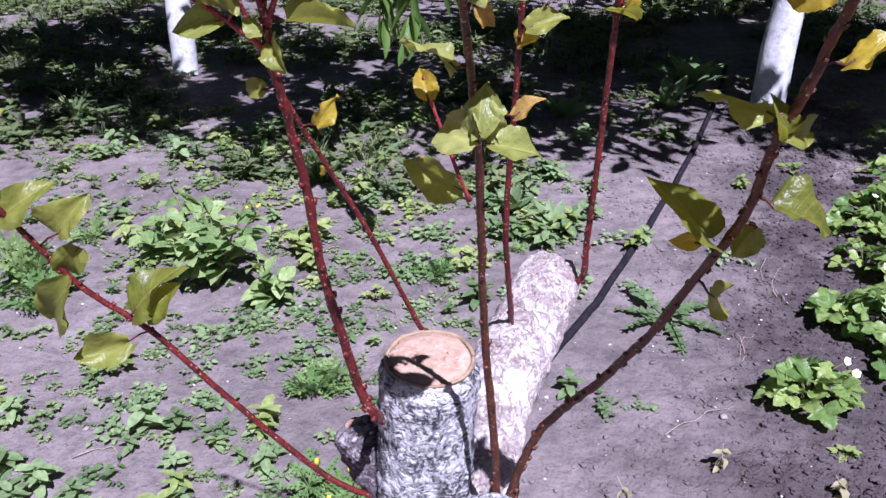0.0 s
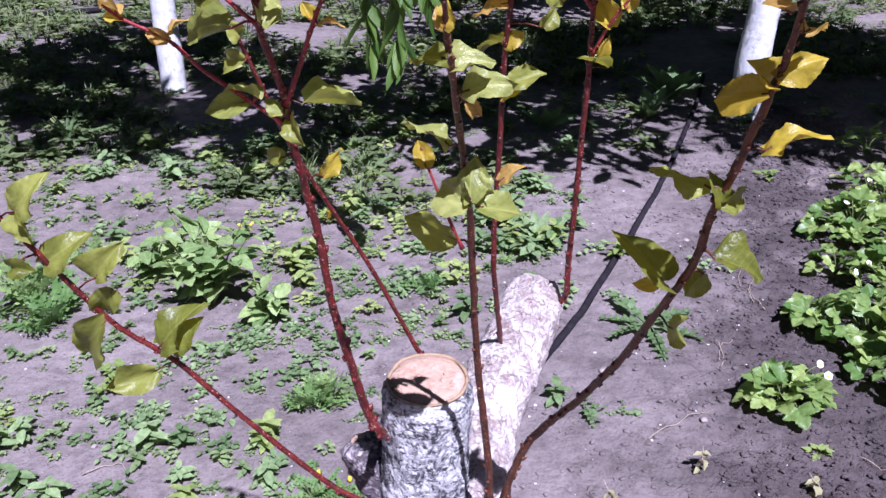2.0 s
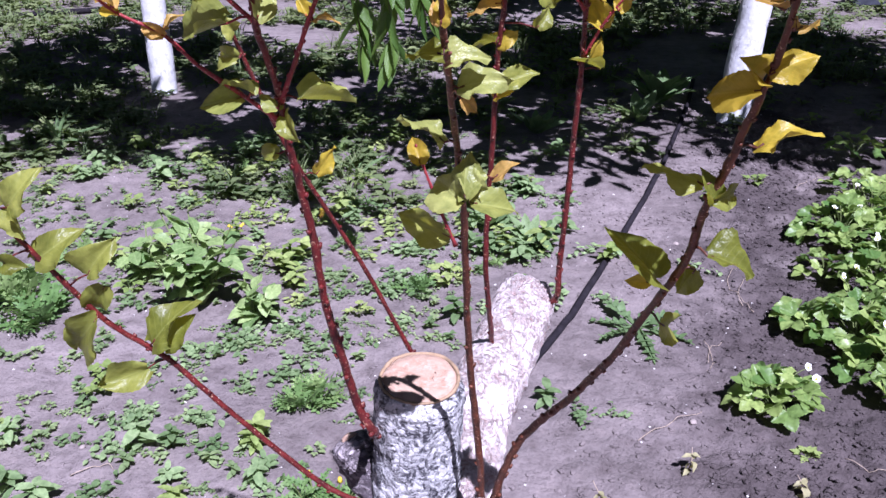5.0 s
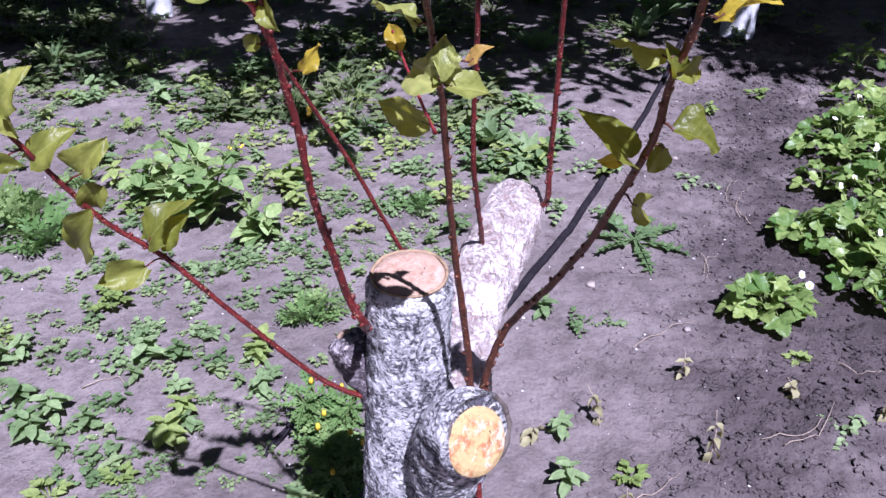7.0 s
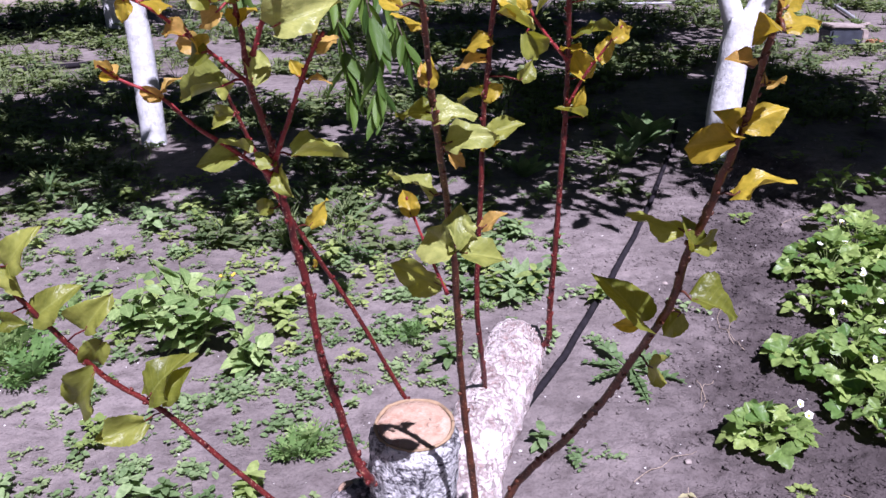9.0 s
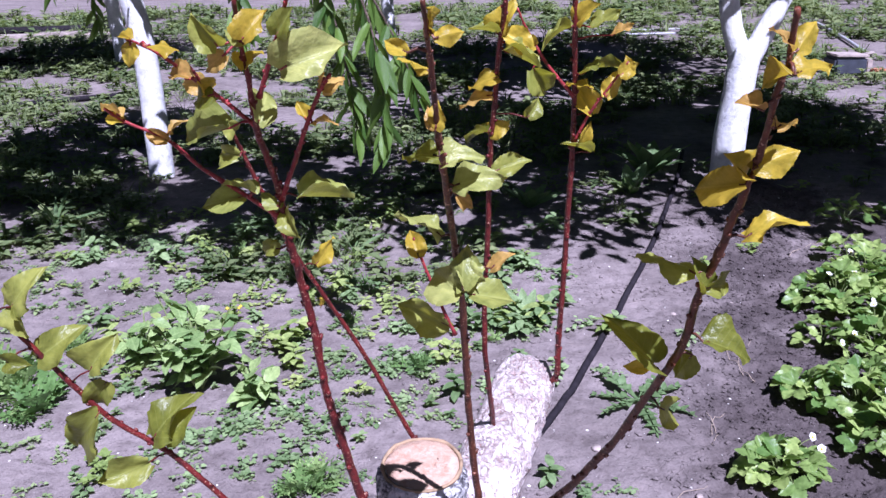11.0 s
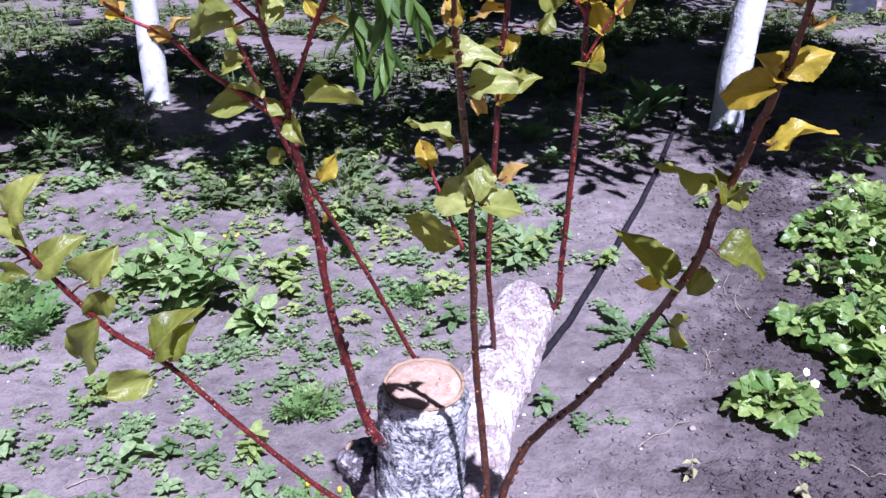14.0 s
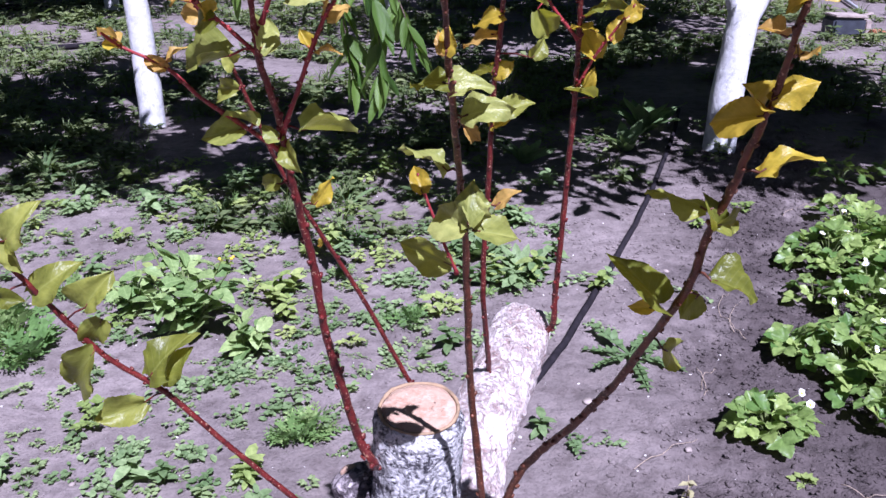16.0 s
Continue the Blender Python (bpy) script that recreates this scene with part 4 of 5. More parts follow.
def bunch(kind, seed, coarse=False):
    """Verts and faces of one small weed of the given habit."""
    rnd = random.Random(seed)
    sets, chain = [], []

    def blade(length, width, rows, cols, *rest):
        return leaf_blade(length, width, 2 if coarse else rows, cols, *rest)

    if kind == "creeper":
        for s in range(rnd.randint(4, 6)):
            a, reach = rnd.uniform(0, 360), rnd.uniform(0.035, 0.075)
            for i in range(5):
                q = (i + 0.6) / 5 * reach
                x, y = -q * math.sin(radians(a)), q * math.cos(radians(a))
                L = rnd.uniform(0.014, 0.024)
                chain.append(len(sets) - 1 if i else -1)
                sets.append(placed(blade(L, L * 0.68, 3, 2, 0.3, 0.2, 0, 0, 0.45, 1.0), (x, y, 0.006 + rnd.uniform(0, 0.012)), a + rnd.choice((-62, 62)) + rnd.uniform(-25, 25), rnd.uniform(-8, 30), rnd.uniform(-25, 25)))
    elif kind == "broad":
        for i in range(rnd.randint(9, 13)):
            h = 0.012 + 0.05 * i / 12
            L = rnd.uniform(0.03, 0.048)
            a = i * 137 + rnd.uniform(-20, 20)
            sets.append(placed(blade(L, L * 0.55, 4, 2, 0.35, 0.3, 0, 0.06, 0.42, 1.0), (0, 0, h), a, rnd.uniform(0, 35), rnd.uniform(-15, 15)))
    elif kind == "lobed":
        for i in range(rnd.randint(8, 11)):
            L = rnd.uniform(0.022, 0.036)
            a = i * 137 + rnd.uniform(-20, 20)
            q = rnd.uniform(0.008, 0.03)
            at = (-q * math.sin(radians(a)), q * math.cos(radians(a)), rnd.uniform(0.01, 0.03))
            for da, sc in ((-48, 0.7), (0, 1.0), (48, 0.7)):
                sets.append(placed(blade(L * sc, L * sc * 0.62, 3, 2, 0.3, 0.2, 0, 0.1, 0.5, 0.9), at, a + da, rnd.uniform(5, 30), rnd.uniform(-15, 15)))
    elif kind == "grass":
        for i in range(12 if coarse else 18):
            L = rnd.uniform(0.06, 0.13)
            sets.append(placed(blade(L, 0.005, 4, 2, 0.5, 0.35, 0, 0, 0.3, 0.9), (rnd.uniform(-0.012, 0.012), rnd.uniform(-0.012, 0.012), 0), rnd.uniform(0, 360), rnd.uniform(35, 82)))
    elif kind == "fern":
        for i in range(10):
            L = rnd.uniform(0.06, 0.13)
            a, rise = i * 137 + rnd.uniform(-40, 40), rnd.uniform(15, 78)
            for s in range(7):
                t = (s + 1.5) / 8
                for sgn in (-1, 1):
                    K = L * 0.40 * math.sin(math.pi * (0.18 + 0.75 * t))
                    v, f = blade(K, K * 0.30, 6, 2, 0.1, 0.3, 0, 0.66, 0.5, 0.8)
                    v, f = placed((v, f), (0, t * L, -0.25 * t * t * L), sgn * rnd.uniform(35, 70), rnd.uniform(-10, 35))
                    chain.append(-1 if s == 0 else len(sets) - 2)
                    sets.append(placed((v, f), (0, 0, 0.0), a, rise))
    elif kind == "rosette":
        for i in range(7):
            L = rnd.uniform(0.10, 0.17)
            a, rise = i * 52 + rnd.uniform(-12, 12), rnd.uniform(2, 18)
            chain.append(-1)
            rib = len(sets)
            sets.append(placed(blade(L, L * 0.15, 8, 2, 0.4, 0.12, 0.02, 0, 0.55, 0.9, i), (0, 0, 0.012), a, rise))
            for s in range(5):
                t = 0.28 + 0.15 * s
                for sgn in (-1, 1):
                    K = L * (0.20 - 0.016 * s) * rnd.uniform(0.7, 1.2)
                    lobe = placed(blade(K, K * 0.66, 4, 2, 0.3, 0.1, 0, 0.1, 0.35, 0.8), (0, t * L, -0.12 * t * t * L), sgn * rnd.uniform(42, 66), rnd.uniform(0, 30))
                    chain.append(rib)
                    sets.append(placed(lobe, (0, 0, 0.013), a, rise))
    elif kind == "leek":
        for i in range(9):
            L = rnd.uniform(0.14, 0.26)
            sets.append(placed(blade(L, L * 0.095, 6, 2, 0.5, 0.35, 0, 0, 0.5, 0.9), (0, 0, 0), i * 137, rnd.uniform(25, 80), rnd.uniform(-20, 20)))
    elif kind == "dock":
        for i in range(10):
            L = rnd.uniform(0.14, 0.24)
            sets.append(placed(blade(L, L * 0.36, 7, 4, 0.35, 0.2, 0.02, 0, 0.45, 1.0, i), (0, 0, 0), i * 137, rnd.uniform(30, 75), rnd.uniform(-25, 25)))
    # flat stalks that join every leaf to the crown or to the leaf before it
    verts, faces, first = [np.array((0.0, 0.0, -0.004))], [], []
    for v, f in sets:
        first.append(len(verts))
        faces += [tuple(i + len(verts) for i in q) for q in f]
        verts += list(v)
    for i, (v, f) in enumerate(sets):
        cols = len(f) and f[0][3] - f[0][0] - 1
        root = first[chain[i]] if chain and chain[i] >= 0 else 0
        faces.append((root, first[i], first[i] + cols))
    return verts, faces


KINDS = {}
for kind, mat, tri in (("creeper", M_WEED, 5), ("broad", M_WEED, 4), ("lobed", M_WEED_LIGHT, 4), ("grass", M_FERN, 2), ("fern", M_FERN, 3), ("rosette", M_WEED, 2), ("leek", M_WEED, 2), ("dock", M_WEED, 2)):
    KINDS[kind] = [mesh_from(kind + "_weed", *bunch(kind, 40 + i), mat) for i in range(tri)]
KINDS["cut"] = [mesh_from("cut_leaved_weed", *bunch("rosette", 60 + i), M_FERN) for i in range(3)]
KINDS["bright"] = [mesh_from("bright_weed", *bunch("creeper", 90 + i), M_WEED_LIGHT) for i in range(3)] + [mesh_from("bright_weed", *bunch("broad", 95 + i), M_WEED_LIGHT) for i in range(2)]
TALK = {"creeper": ("weed", "low creeping weed with small oval green leaves on soil", "weed"),
        "bright": ("weed", "small yellow-green broad-leaved weed on soil", "weed"),
        "broad": ("weed", "short upright green broad-leaved weed on soil", "weed"),
        "lobed": ("weed", "small pale green weed with lobed leaves on soil", "weed"),
        "grass": ("grass_tuft", "thin tuft of green grass growing in soil", "grass"),
        "fern": ("feathery_weed", "feathery green weed with finely cut leaves on soil", "weed"),
        "rosette": ("thistle_rosette", "flat thistle rosette with jagged grey-green leaves", "weed"),
        "leek": ("strap_leaved_plant", "tuft of grey-green strap leaves in bare soil", "plant"),
        "dock": ("dock_plant", "upright dark green dock leaves in shade", "plant")}


def sow(kind, x, y, size, rnd, group="weeds in the garden soil"):
    name, label, cat = TALK[kind]
    return thing(name, label, cat, group, (x, y, ground_height(x, y)), rnd.uniform(0, 6.28), rnd.choice(KINDS[kind]), scale=size)


rnd = random.Random(77)
# those with a known place
for kind, x, y, s in (("fern", -1.22, 2.34, 1.5), ("fern", -1.12, 2.24, 1.4), ("fern", -1.30, 2.46, 1.5), ("fern", -1.36, 2.28, 1.3), ("fern", -0.27, 1.91, 1.05), ("fern", -0.24, 1.95, 0.8),
                      ("rosette", 0.61, 2.37, 1.25), ("leek", -0.43, 3.6, 0.8), ("grass", -0.33, 3.25, 0.8), ("grass", -0.40, 3.30, 0.7),
                      ("dock", 0.87, 4.50, 0.85), ("dock", 1.02, 4.95, 1.3), ("dock", 0.34, 4.25, 0.8), ("leek", -1.96, 3.97, 1.2)):
    sow(kind, x, y, s, rnd)
for kind, x, y, s in (("broad", 0.37, 1.54, 0.8), ("broad", 0.38, 1.39, 1.0), ("creeper", 0.50, 1.94, 0.7), ("lobed", 0.50, 1.42, 0.8), ("lobed", 1.26, 3.67, 1.2), ("bright", 1.75, 4.6, 1.6),
                      ("creeper", 0.86, 2.79, 1.1), ("bright", 0.56, 2.80, 1.1), ("broad", 0.60, 2.86, 1.0), ("creeper", 0.41, 1.94, 0.9), ("broad", 0.34, 1.98, 1.0),
                      ("lobed", 0.93, 1.82, 0.7), ("creeper", 0.96, 1.57, 0.9), ("broad", 0.36, 2.9, 1.5), ("broad", 0.28, 2.8, 1.5), ("broad", 0.42, 3.05, 1.4), ("dock", 0.30, 2.95, 0.55),
                      ("broad", 0.18, 2.85, 1.2), ("dock", 0.16, 3.1, 0.6), ("bright", 1.02, 3.45, 0.8), ("creeper", 0.55, 2.55, 0.8)):
    sow(kind, x, y, s, rnd, "weeds on the bare path")
# clumps: middle and spread of each
CREEPER_PATCHES = ((-0.64, 1.58, 0.04), (-0.68, 1.48, 0.02), (-0.55, 1.41, 0.02), (-0.67, 1.82, 0.07), (-0.72, 1.85, 0.05), (-0.77, 1.74, 0.04), (-0.66, 1.68, 0.02), (-0.86, 1.92, 0.03), (-0.71, 2.04, 0.03), (-0.66, 2.15, 0.06), (-0.50, 2.16, 0.05), (-0.37, 2.12, 0.05), (-0.31, 2.15, 0.05), (-0.46, 2.01, 0.04), (-0.56, 1.97, 0.02), (-0.51, 1.85, 0.04), (-0.44, 1.70, 0.03), (-0.52, 2.30, 0.06), (-0.39, 2.33, 0.06), (-0.28, 2.56, 0.03), (-0.09, 2.65, 0.08), (-0.15, 2.52, 0.05), (-0.09, 2.34, 0.04), (-0.20, 2.22, 0.03), (-0.08, 2.83, 0.07), (-0.03, 3.37, 0.07))
BROAD_PATCHES = ((-0.93, 1.69, 0.05), (-0.85, 1.53, 0.05), (-0.78, 1.51, 0.05), (-0.74, 1.45, 0.03), (-0.62, 1.51, 0.04), (-0.41, 1.53, 0.04), (-0.49, 1.61, 0.02), (-0.53, 1.71, 0.04), (-0.58, 1.76, 0.04), (-0.31, 1.62, 0.05), (-0.27, 1.66, 0.04), (-0.42, 3.71, 0.03), (0.08, 3.14, 0.07), (0.18, 3.25, 0.09), (0.29, 3.44, 0.09), (0.14, 2.88, 0.07), (0.27, 2.89, 0.09), (0.45, 3.38, 0.06), (0.41, 3.88, 0.05), (0.52, 2.85, 0.04), (0.12, 2.42, 0.05), (-1.23, 3.54, 0.08), (-1.55, 3.53, 0.10), (-1.00, 3.85, 0.09))
BRIGHT_PATCHES = ((-0.98, 1.80, 0.05), (-0.47, 1.47, 0.04), (-0.43, 1.52, 0.04), (-0.35, 1.72, 0.04), (-0.32, 1.76, 0.03), (-0.25, 2.82, 0.04), (-0.48, 2.67, 0.05), (-0.44, 2.53, 0.04), (-0.37, 2.36, 0.04), (-0.38, 3.21, 0.08), (-0.19, 3.07, 0.07), (-0.75, 3.17, 0.06), (-0.68, 3.06, 0.04), (-1.02, 3.22, 0.05), (-0.57, 4.25, 0.08), (-0.47, 2.72, 0.05), (-1.33, 4.20, 0.08), (-1.48, 3.92, 0.07), (0.35, 2.84, 0.04), (0.38, 2.54, 0.04), (-0.36, 4.12, 0.09), (-0.62, 2.76, 0.04))
LOBED_PATCHES = ((-0.54, 1.31, 0.05), (-0.77, 1.93, 0.04), (-0.80, 1.99, 0.03), (-0.63, 1.29, 0.02), (0.07, 2.61, 0.04), (-1.68, 3.53, 0.05), (-1.11, 3.69, 0.09), (-1.25, 3.18, 0.06), (-0.88, 3.62, 0.08), (-0.46, 3.06, 0.04), (0.23, 2.84, 0.04), (-0.20, 2.41, 0.02))
for kind, patches in (("creeper", CREEPER_PATCHES), ("broad", BROAD_PATCHES), ("bright", BRIGHT_PATCHES), ("lobed", LOBED_PATCHES)):
    for px, py, spread in patches:
        for i in range(max(1, round((spread / 0.036) ** 2 * 0.80))):
            a, q = rnd.uniform(0, 6.28), spread * 0.85 * math.sqrt(rnd.random())
            sow(kind if rnd.random() < 0.8 else "creeper", px + q * math.cos(a), py + q * 1.25 * math.sin(a), rnd.uniform(0.75, 1.2) * (1.0 if py < 2.6 else 1.25), rnd)
placed_xy = []
count = tries = 0
while count < 50 and tries < 9000:
    tries += 1
    x, y = rnd.uniform(-2.3, 0.42), rnd.uniform(2.0, 4.1)
    if x > 0.12 + 0.13 * (y - 1.2) or x < -0.45 * y - 0.2:
        continue
    if noise.noise(Vector((x * 4.6, y * 4.6, 4.0))) + 0.16 * (y - 2.4) < 0.05 or any((x - a) ** 2 + (y - b) ** 2 < 0.0045 for a, b in placed_xy):
        continue
    placed_xy.append((x, y))
    kind = rnd.choices(("creeper", "broad", "lobed", "bright", "grass", "fern"), (34, 26, 16, 18, 4, 5))[0]
    sow(kind, x, y, rnd.uniform(0.6, 1.2) * (0.8 if kind == "fern" else 1.0), rnd)
    count += 1

# brighter mixed weeds on the middle of the plot
rnd2 = random.Random(21)
for i in range(34):
    x, y = rnd2.uniform(-1.25, 0.32), rnd2.uniform(2.55, 3.95)
    if x > 0.10 + 0.13 * (y - 1.2):
        continue
    kind = rnd2.choices(("bright", "lobed", "fern", "broad", "yellow"), (40, 26, 12, 12, 10))[0]
    if kind == "yellow":
        weed = thing("flowering_seedling", "small weed with tiny yellow flowers on soil", "weed", "weeds in the garden soil", (x, y, ground_height(x, y)), rnd2.uniform(0, 6))
        part("leaves", rnd2.choice(KINDS["bright"]), weed)
        for k in range(4):
            top = Vector((rnd2.uniform(-0.03, 0.03), rnd2.uniform(-0.03, 0.03), rnd2.uniform(0.05, 0.09)))
            head = join(tube([(0, 0, 0), top * 0.5, top], lambda u: 0.0008, 4), tube([top, top + Vector((0, 0, 0.003)), top + Vector((0, 0, 0.006))], lambda u: 0.007 - 0.003 * u, 7, 0.0015, 220.0))
            part("flower", mesh_from("flower", *head, M_YELLOW), weed, "tiny yellow flower")
    else:
        sow(kind, x, y, rnd2.uniform(0.7, 1.3) * (0.6 if kind == "fern" else 1.0), rnd2)


def weed_carpet(name, label, mat, total, seed, kinds, spot, lo, hi):
    """Weeds too many to count, as one sheet of small plants."""
    rng = np.random.default_rng(seed)
    temps = [bunch(k, 200 + i, seed == 5) for i, k in enumerate(kinds)]
    temps = [(np.array([tuple(p) for p in v]), f) for v, f in temps]
    verts, faces, off, made = [], [], 0, 0
    while made < total:
        xy = spot(rng)
        if xy is None:
            continue
        x, y = xy
        v, f = temps[rng.integers(len(temps))]
        a, s = rng.uniform(0, 6.28), rng.uniform(lo, hi)
        s *= 1 + max(0.0, y - 5.0) * 0.13
        c, sn = math.cos(a) * s, math.sin(a) * s
        verts.append(np.stack([v[:, 0] * c - v[:, 1] * sn + x, v[:, 0] * sn + v[:, 1] * c + y, v[:, 2] * s + ground_height(x, y)], 1))
        faces += [tuple(i + off for i in q) for q in f]
        off += len(v)
        made += 1
    tagged(new(name, mesh_from(name, np.vstack(verts), faces, mat)), label, "weeds", kind="stuff")


def far_spot(rng):
    y = 3.3 + 14.5 * rng.random() ** 1.45
    x = rng.uniform(-0.75 * y, 0.55 * y)
    if (x > 0.3 and y < 4.0) or (x > 0.9 and y < 5.4 and rng.random() < 0.85) or (0.2 < x and y < 5.3 and rng.random() < 0.55):
        return None
    if y < 4.4 and rng.random() < (0.8 if x > -1.2 else 0.45):
        return None
    return None if noise.noise(Vector((x * 1.1, y * 1.1, 2.0))) < rng.uniform(-0.3, 0.3) else (x, y)


def near_spot(rng):
    x, y = rng.uniform(-2.4, 0.6), rng.uniform(1.15, 4.2)
    if x > 0.06 + 0.13 * (y - 1.2) + rng.uniform(-0.2, 0.12) or x < -0.45 * y - 0.3 or (x - 0.15) ** 2 + (y - 0.97) ** 2 < 0.04:
        return None
    return None if noise.noise(Vector((x * 4.6, y * 4.6, 4.0))) < rng.uniform(-0.5, 0.15) + (0.25 if y < 2.0 else 0.0) else (x, y)


weed_carpet("far_weeds", "patchy green weeds on shaded orchard soil", M_FAR_WEED, 7200, 5, ("creeper", "broad", "lobed", "broad", "grass", "creeper", "broad", "lobed"), far_spot, 0.6, 1.7)
weed_carpet("seedlings", "small green seedlings scattered over the garden soil", M_SEEDLING, 900, 6, ("creeper", "lobed", "creeper", "broad"), near_spot, 0.25, 0.65)

# strawberry plants
LEAFLET = [blade(1.0, 0.74, 16, 6, (0.48, 0.28, 0.65)[i], (0.16, 0.34, 0.05)[i], 0.03, 0.085, 0.56, 1.0, i, 0.25, 0.010) for i in range(3)]
TRIFOLIATE = []
for i in range(3):
    a = placed(LEAFLET[i], (0, 0, 0), 0, 4)
    b = placed(LEAFLET[(i + 1) % 3], (0.02, 0, 0), -62, 10, -18, 0.9)
    c = placed(LEAFLET[(i + 2) % 3], (-0.02, 0, 0), 62, 10, 18, 0.9)
    TRIFOLIATE.append(mesh_from("strawberry_leaf", *join(a, b, c), M_BERRY))
petals = [placed(blade(0.0115, 0.0125, 3, 2, -0.15, -0.15, 0, 0, 0.6, 0.45), (0, 0.002, 0), k * 72, 8) for k in range(5)]
FLOWER = mesh_from("strawberry_flower", *join(*petals), M_PETAL)
HEART = mesh_from("flower_centre", *tube([(0, 0, 0), (0, 0, 0.002), (0, 0, 0.004)], lambda u: 0.0042 - 0.0028 * u, 8), M_YELLOW)


def strawberry(x, y, spread, leaves, flowers, seed):
    rnd = random.Random(seed)
    z = ground_height(x, y)
    plant = thing("strawberry_plant", "leafy strawberry plant with white flowers in dark soil" if flowers else "leafy green strawberry plant in dark soil", "plant", "strawberry plants", (x, y, z))
    leaves = int(leaves * 1.6)
    spread *= 0.92
    for i in range(leaves):
        a = i * 2.4 + rnd.uniform(-0.3, 0.3)
        q = spread * math.sqrt((i + 0.5) / leaves)
        h = spread * (0.80 - 0.55 * (q / spread) ** 2) * rnd.uniform(0.55, 1.15) + 0.015
        end = Vector((q * math.cos(a), q * math.sin(a), h))
        part("stalk", mesh_from("stalk", *tube(spline([(0, 0, -0.01), end * 0.5 + Vector((0, 0, 0.02)), end], 4), lambda u: 0.0022 - 0.0008 * u, 4), M_STEM), plant)
        m = Matrix.Translation(end) @ Euler((0, 0, a - math.pi / 2 + rnd.uniform(-0.5, 0.5))).to_matrix().to_4x4() @ Euler((radians(rnd.uniform(-5, 62) - 22 * q / spread), radians(rnd.uniform(-40, 40)), 0)).to_matrix().to_4x4()
        s = rnd.uniform(0.036, 0.056)
        part("leaf", rnd.choice(TRIFOLIATE), plant, "", m @ Matrix.Diagonal((s, s, s, 1)))
    for i in range(flowers):
        a, q = rnd.uniform(0, 6.28), spread * rnd.uniform(0.5, 1.05)
        end = Vector((q * math.cos(a), q * math.sin(a), spread * rnd.uniform(0.75, 1.15)))
        part("flower_stalk", mesh_from("flower_stalk", *tube(spline([(0, 0, 0), end * 0.5 + Vector((0, 0, 0.03)), end], 4), lambda u: 0.0012, 4), M_STEM), plant)
        m = Matrix.Translation(end) @ Euler((radians(rnd.uniform(5, 60)), 0, rnd.uniform(-1, 1))).to_matrix().to_4x4()
        fl = part("flower", FLOWER, plant, "white flower", m)
        part("flower_centre", HEART, fl)


for i, (x, y, spread, n, fl) in enumerate(((0.90, 2.01, 0.095, 18, 2), (1.40, 3.06, 0.16, 34, 1), (1.56, 3.22, 0.15, 30, 2), (1.08, 2.42, 0.07, 8, 0), (1.22, 2.36, 0.15, 30, 4), (1.24, 2.12, 0.14, 28, 3), (1.38, 2.66, 0.14, 24, 5),
                                           (1.27, 2.80, 0.09, 9, 0), (1.76, 4.00, 0.12, 9, 0), (1.42, 2.40, 0.15, 26, 3), (1.55, 2.85, 0.16, 30, 3), (1.72, 3.15, 0.16, 28, 1), (1.40, 2.10, 0.15, 26, 2), (2.05, 4.05, 0.13, 12, 0), (1.62, 3.55, 0.12, 12, 0))):
    strawberry(x, y, spread, n, fl, 300 + i)

# broad-leaved bush
BROAD = [mesh_from("broad_leaf", *blade(1.0, 0.60, 8, 4, 0.3, c, 0.03, 0, 0.46, 1.1, i), M_BROAD) for i, c in enumerate((0.1, 0.25, 0.4))]


def leafy_bush(x, y, height, stems, per, leaf_len, seed, label):
    rnd = random.Random(seed)
    bush = thing("leafy_bush", label, "plant", "", (x, y, ground_height(x, y)))
    for s in range(stems):
        a, lean = s * 2.1 + rnd.uniform(-0.4, 0.4), rnd.uniform(0.10, 0.75)
        top = Vector((math.cos(a) * lean, math.sin(a) * lean, 1.0)) * height * rnd.uniform(0.55, 1.0)
        pts = spline([(0, 0, -0.01), top * 0.45 + Vector((0, 0, 0.01)), top], 6)
        part("stem", mesh_from("stem", *tube(pts, lambda u: 0.004 - 0.002 * u, 5), M_STEM), bush)
        for i in range(per):
            p = pts[int((len(pts) - 1) * (0.25 + 0.75 * i / (per - 1)))]
            L = leaf_len * rnd.uniform(0.7, 1.1)
            m = Matrix.Translation(p) @ Euler((0, 0, i * 2.4 + rnd.uniform(-0.4, 0.4))).to_matrix().to_4x4() @ Euler((radians(rnd.uniform(-18, 42)), radians(rnd.uniform(-35, 35)), 0)).to_matrix().to_4x4()
            part("leaf", rnd.choice(BROAD), bush, "", m @ Matrix.Diagonal((L, L, L, 1)))


leafy_bush(-0.70, 2.42, 0.27, 14, 8, 0.076, 1, "bushy green plant with broad oval leaves")
leafy_bush(-0.92, 2.55, 0.16, 6, 6, 0.072, 2, "low green plant with broad oval leaves")
leafy_bush(-0.50, 2.32, 0.13, 5, 6, 0.070, 3, "low green plant with broad oval leaves")


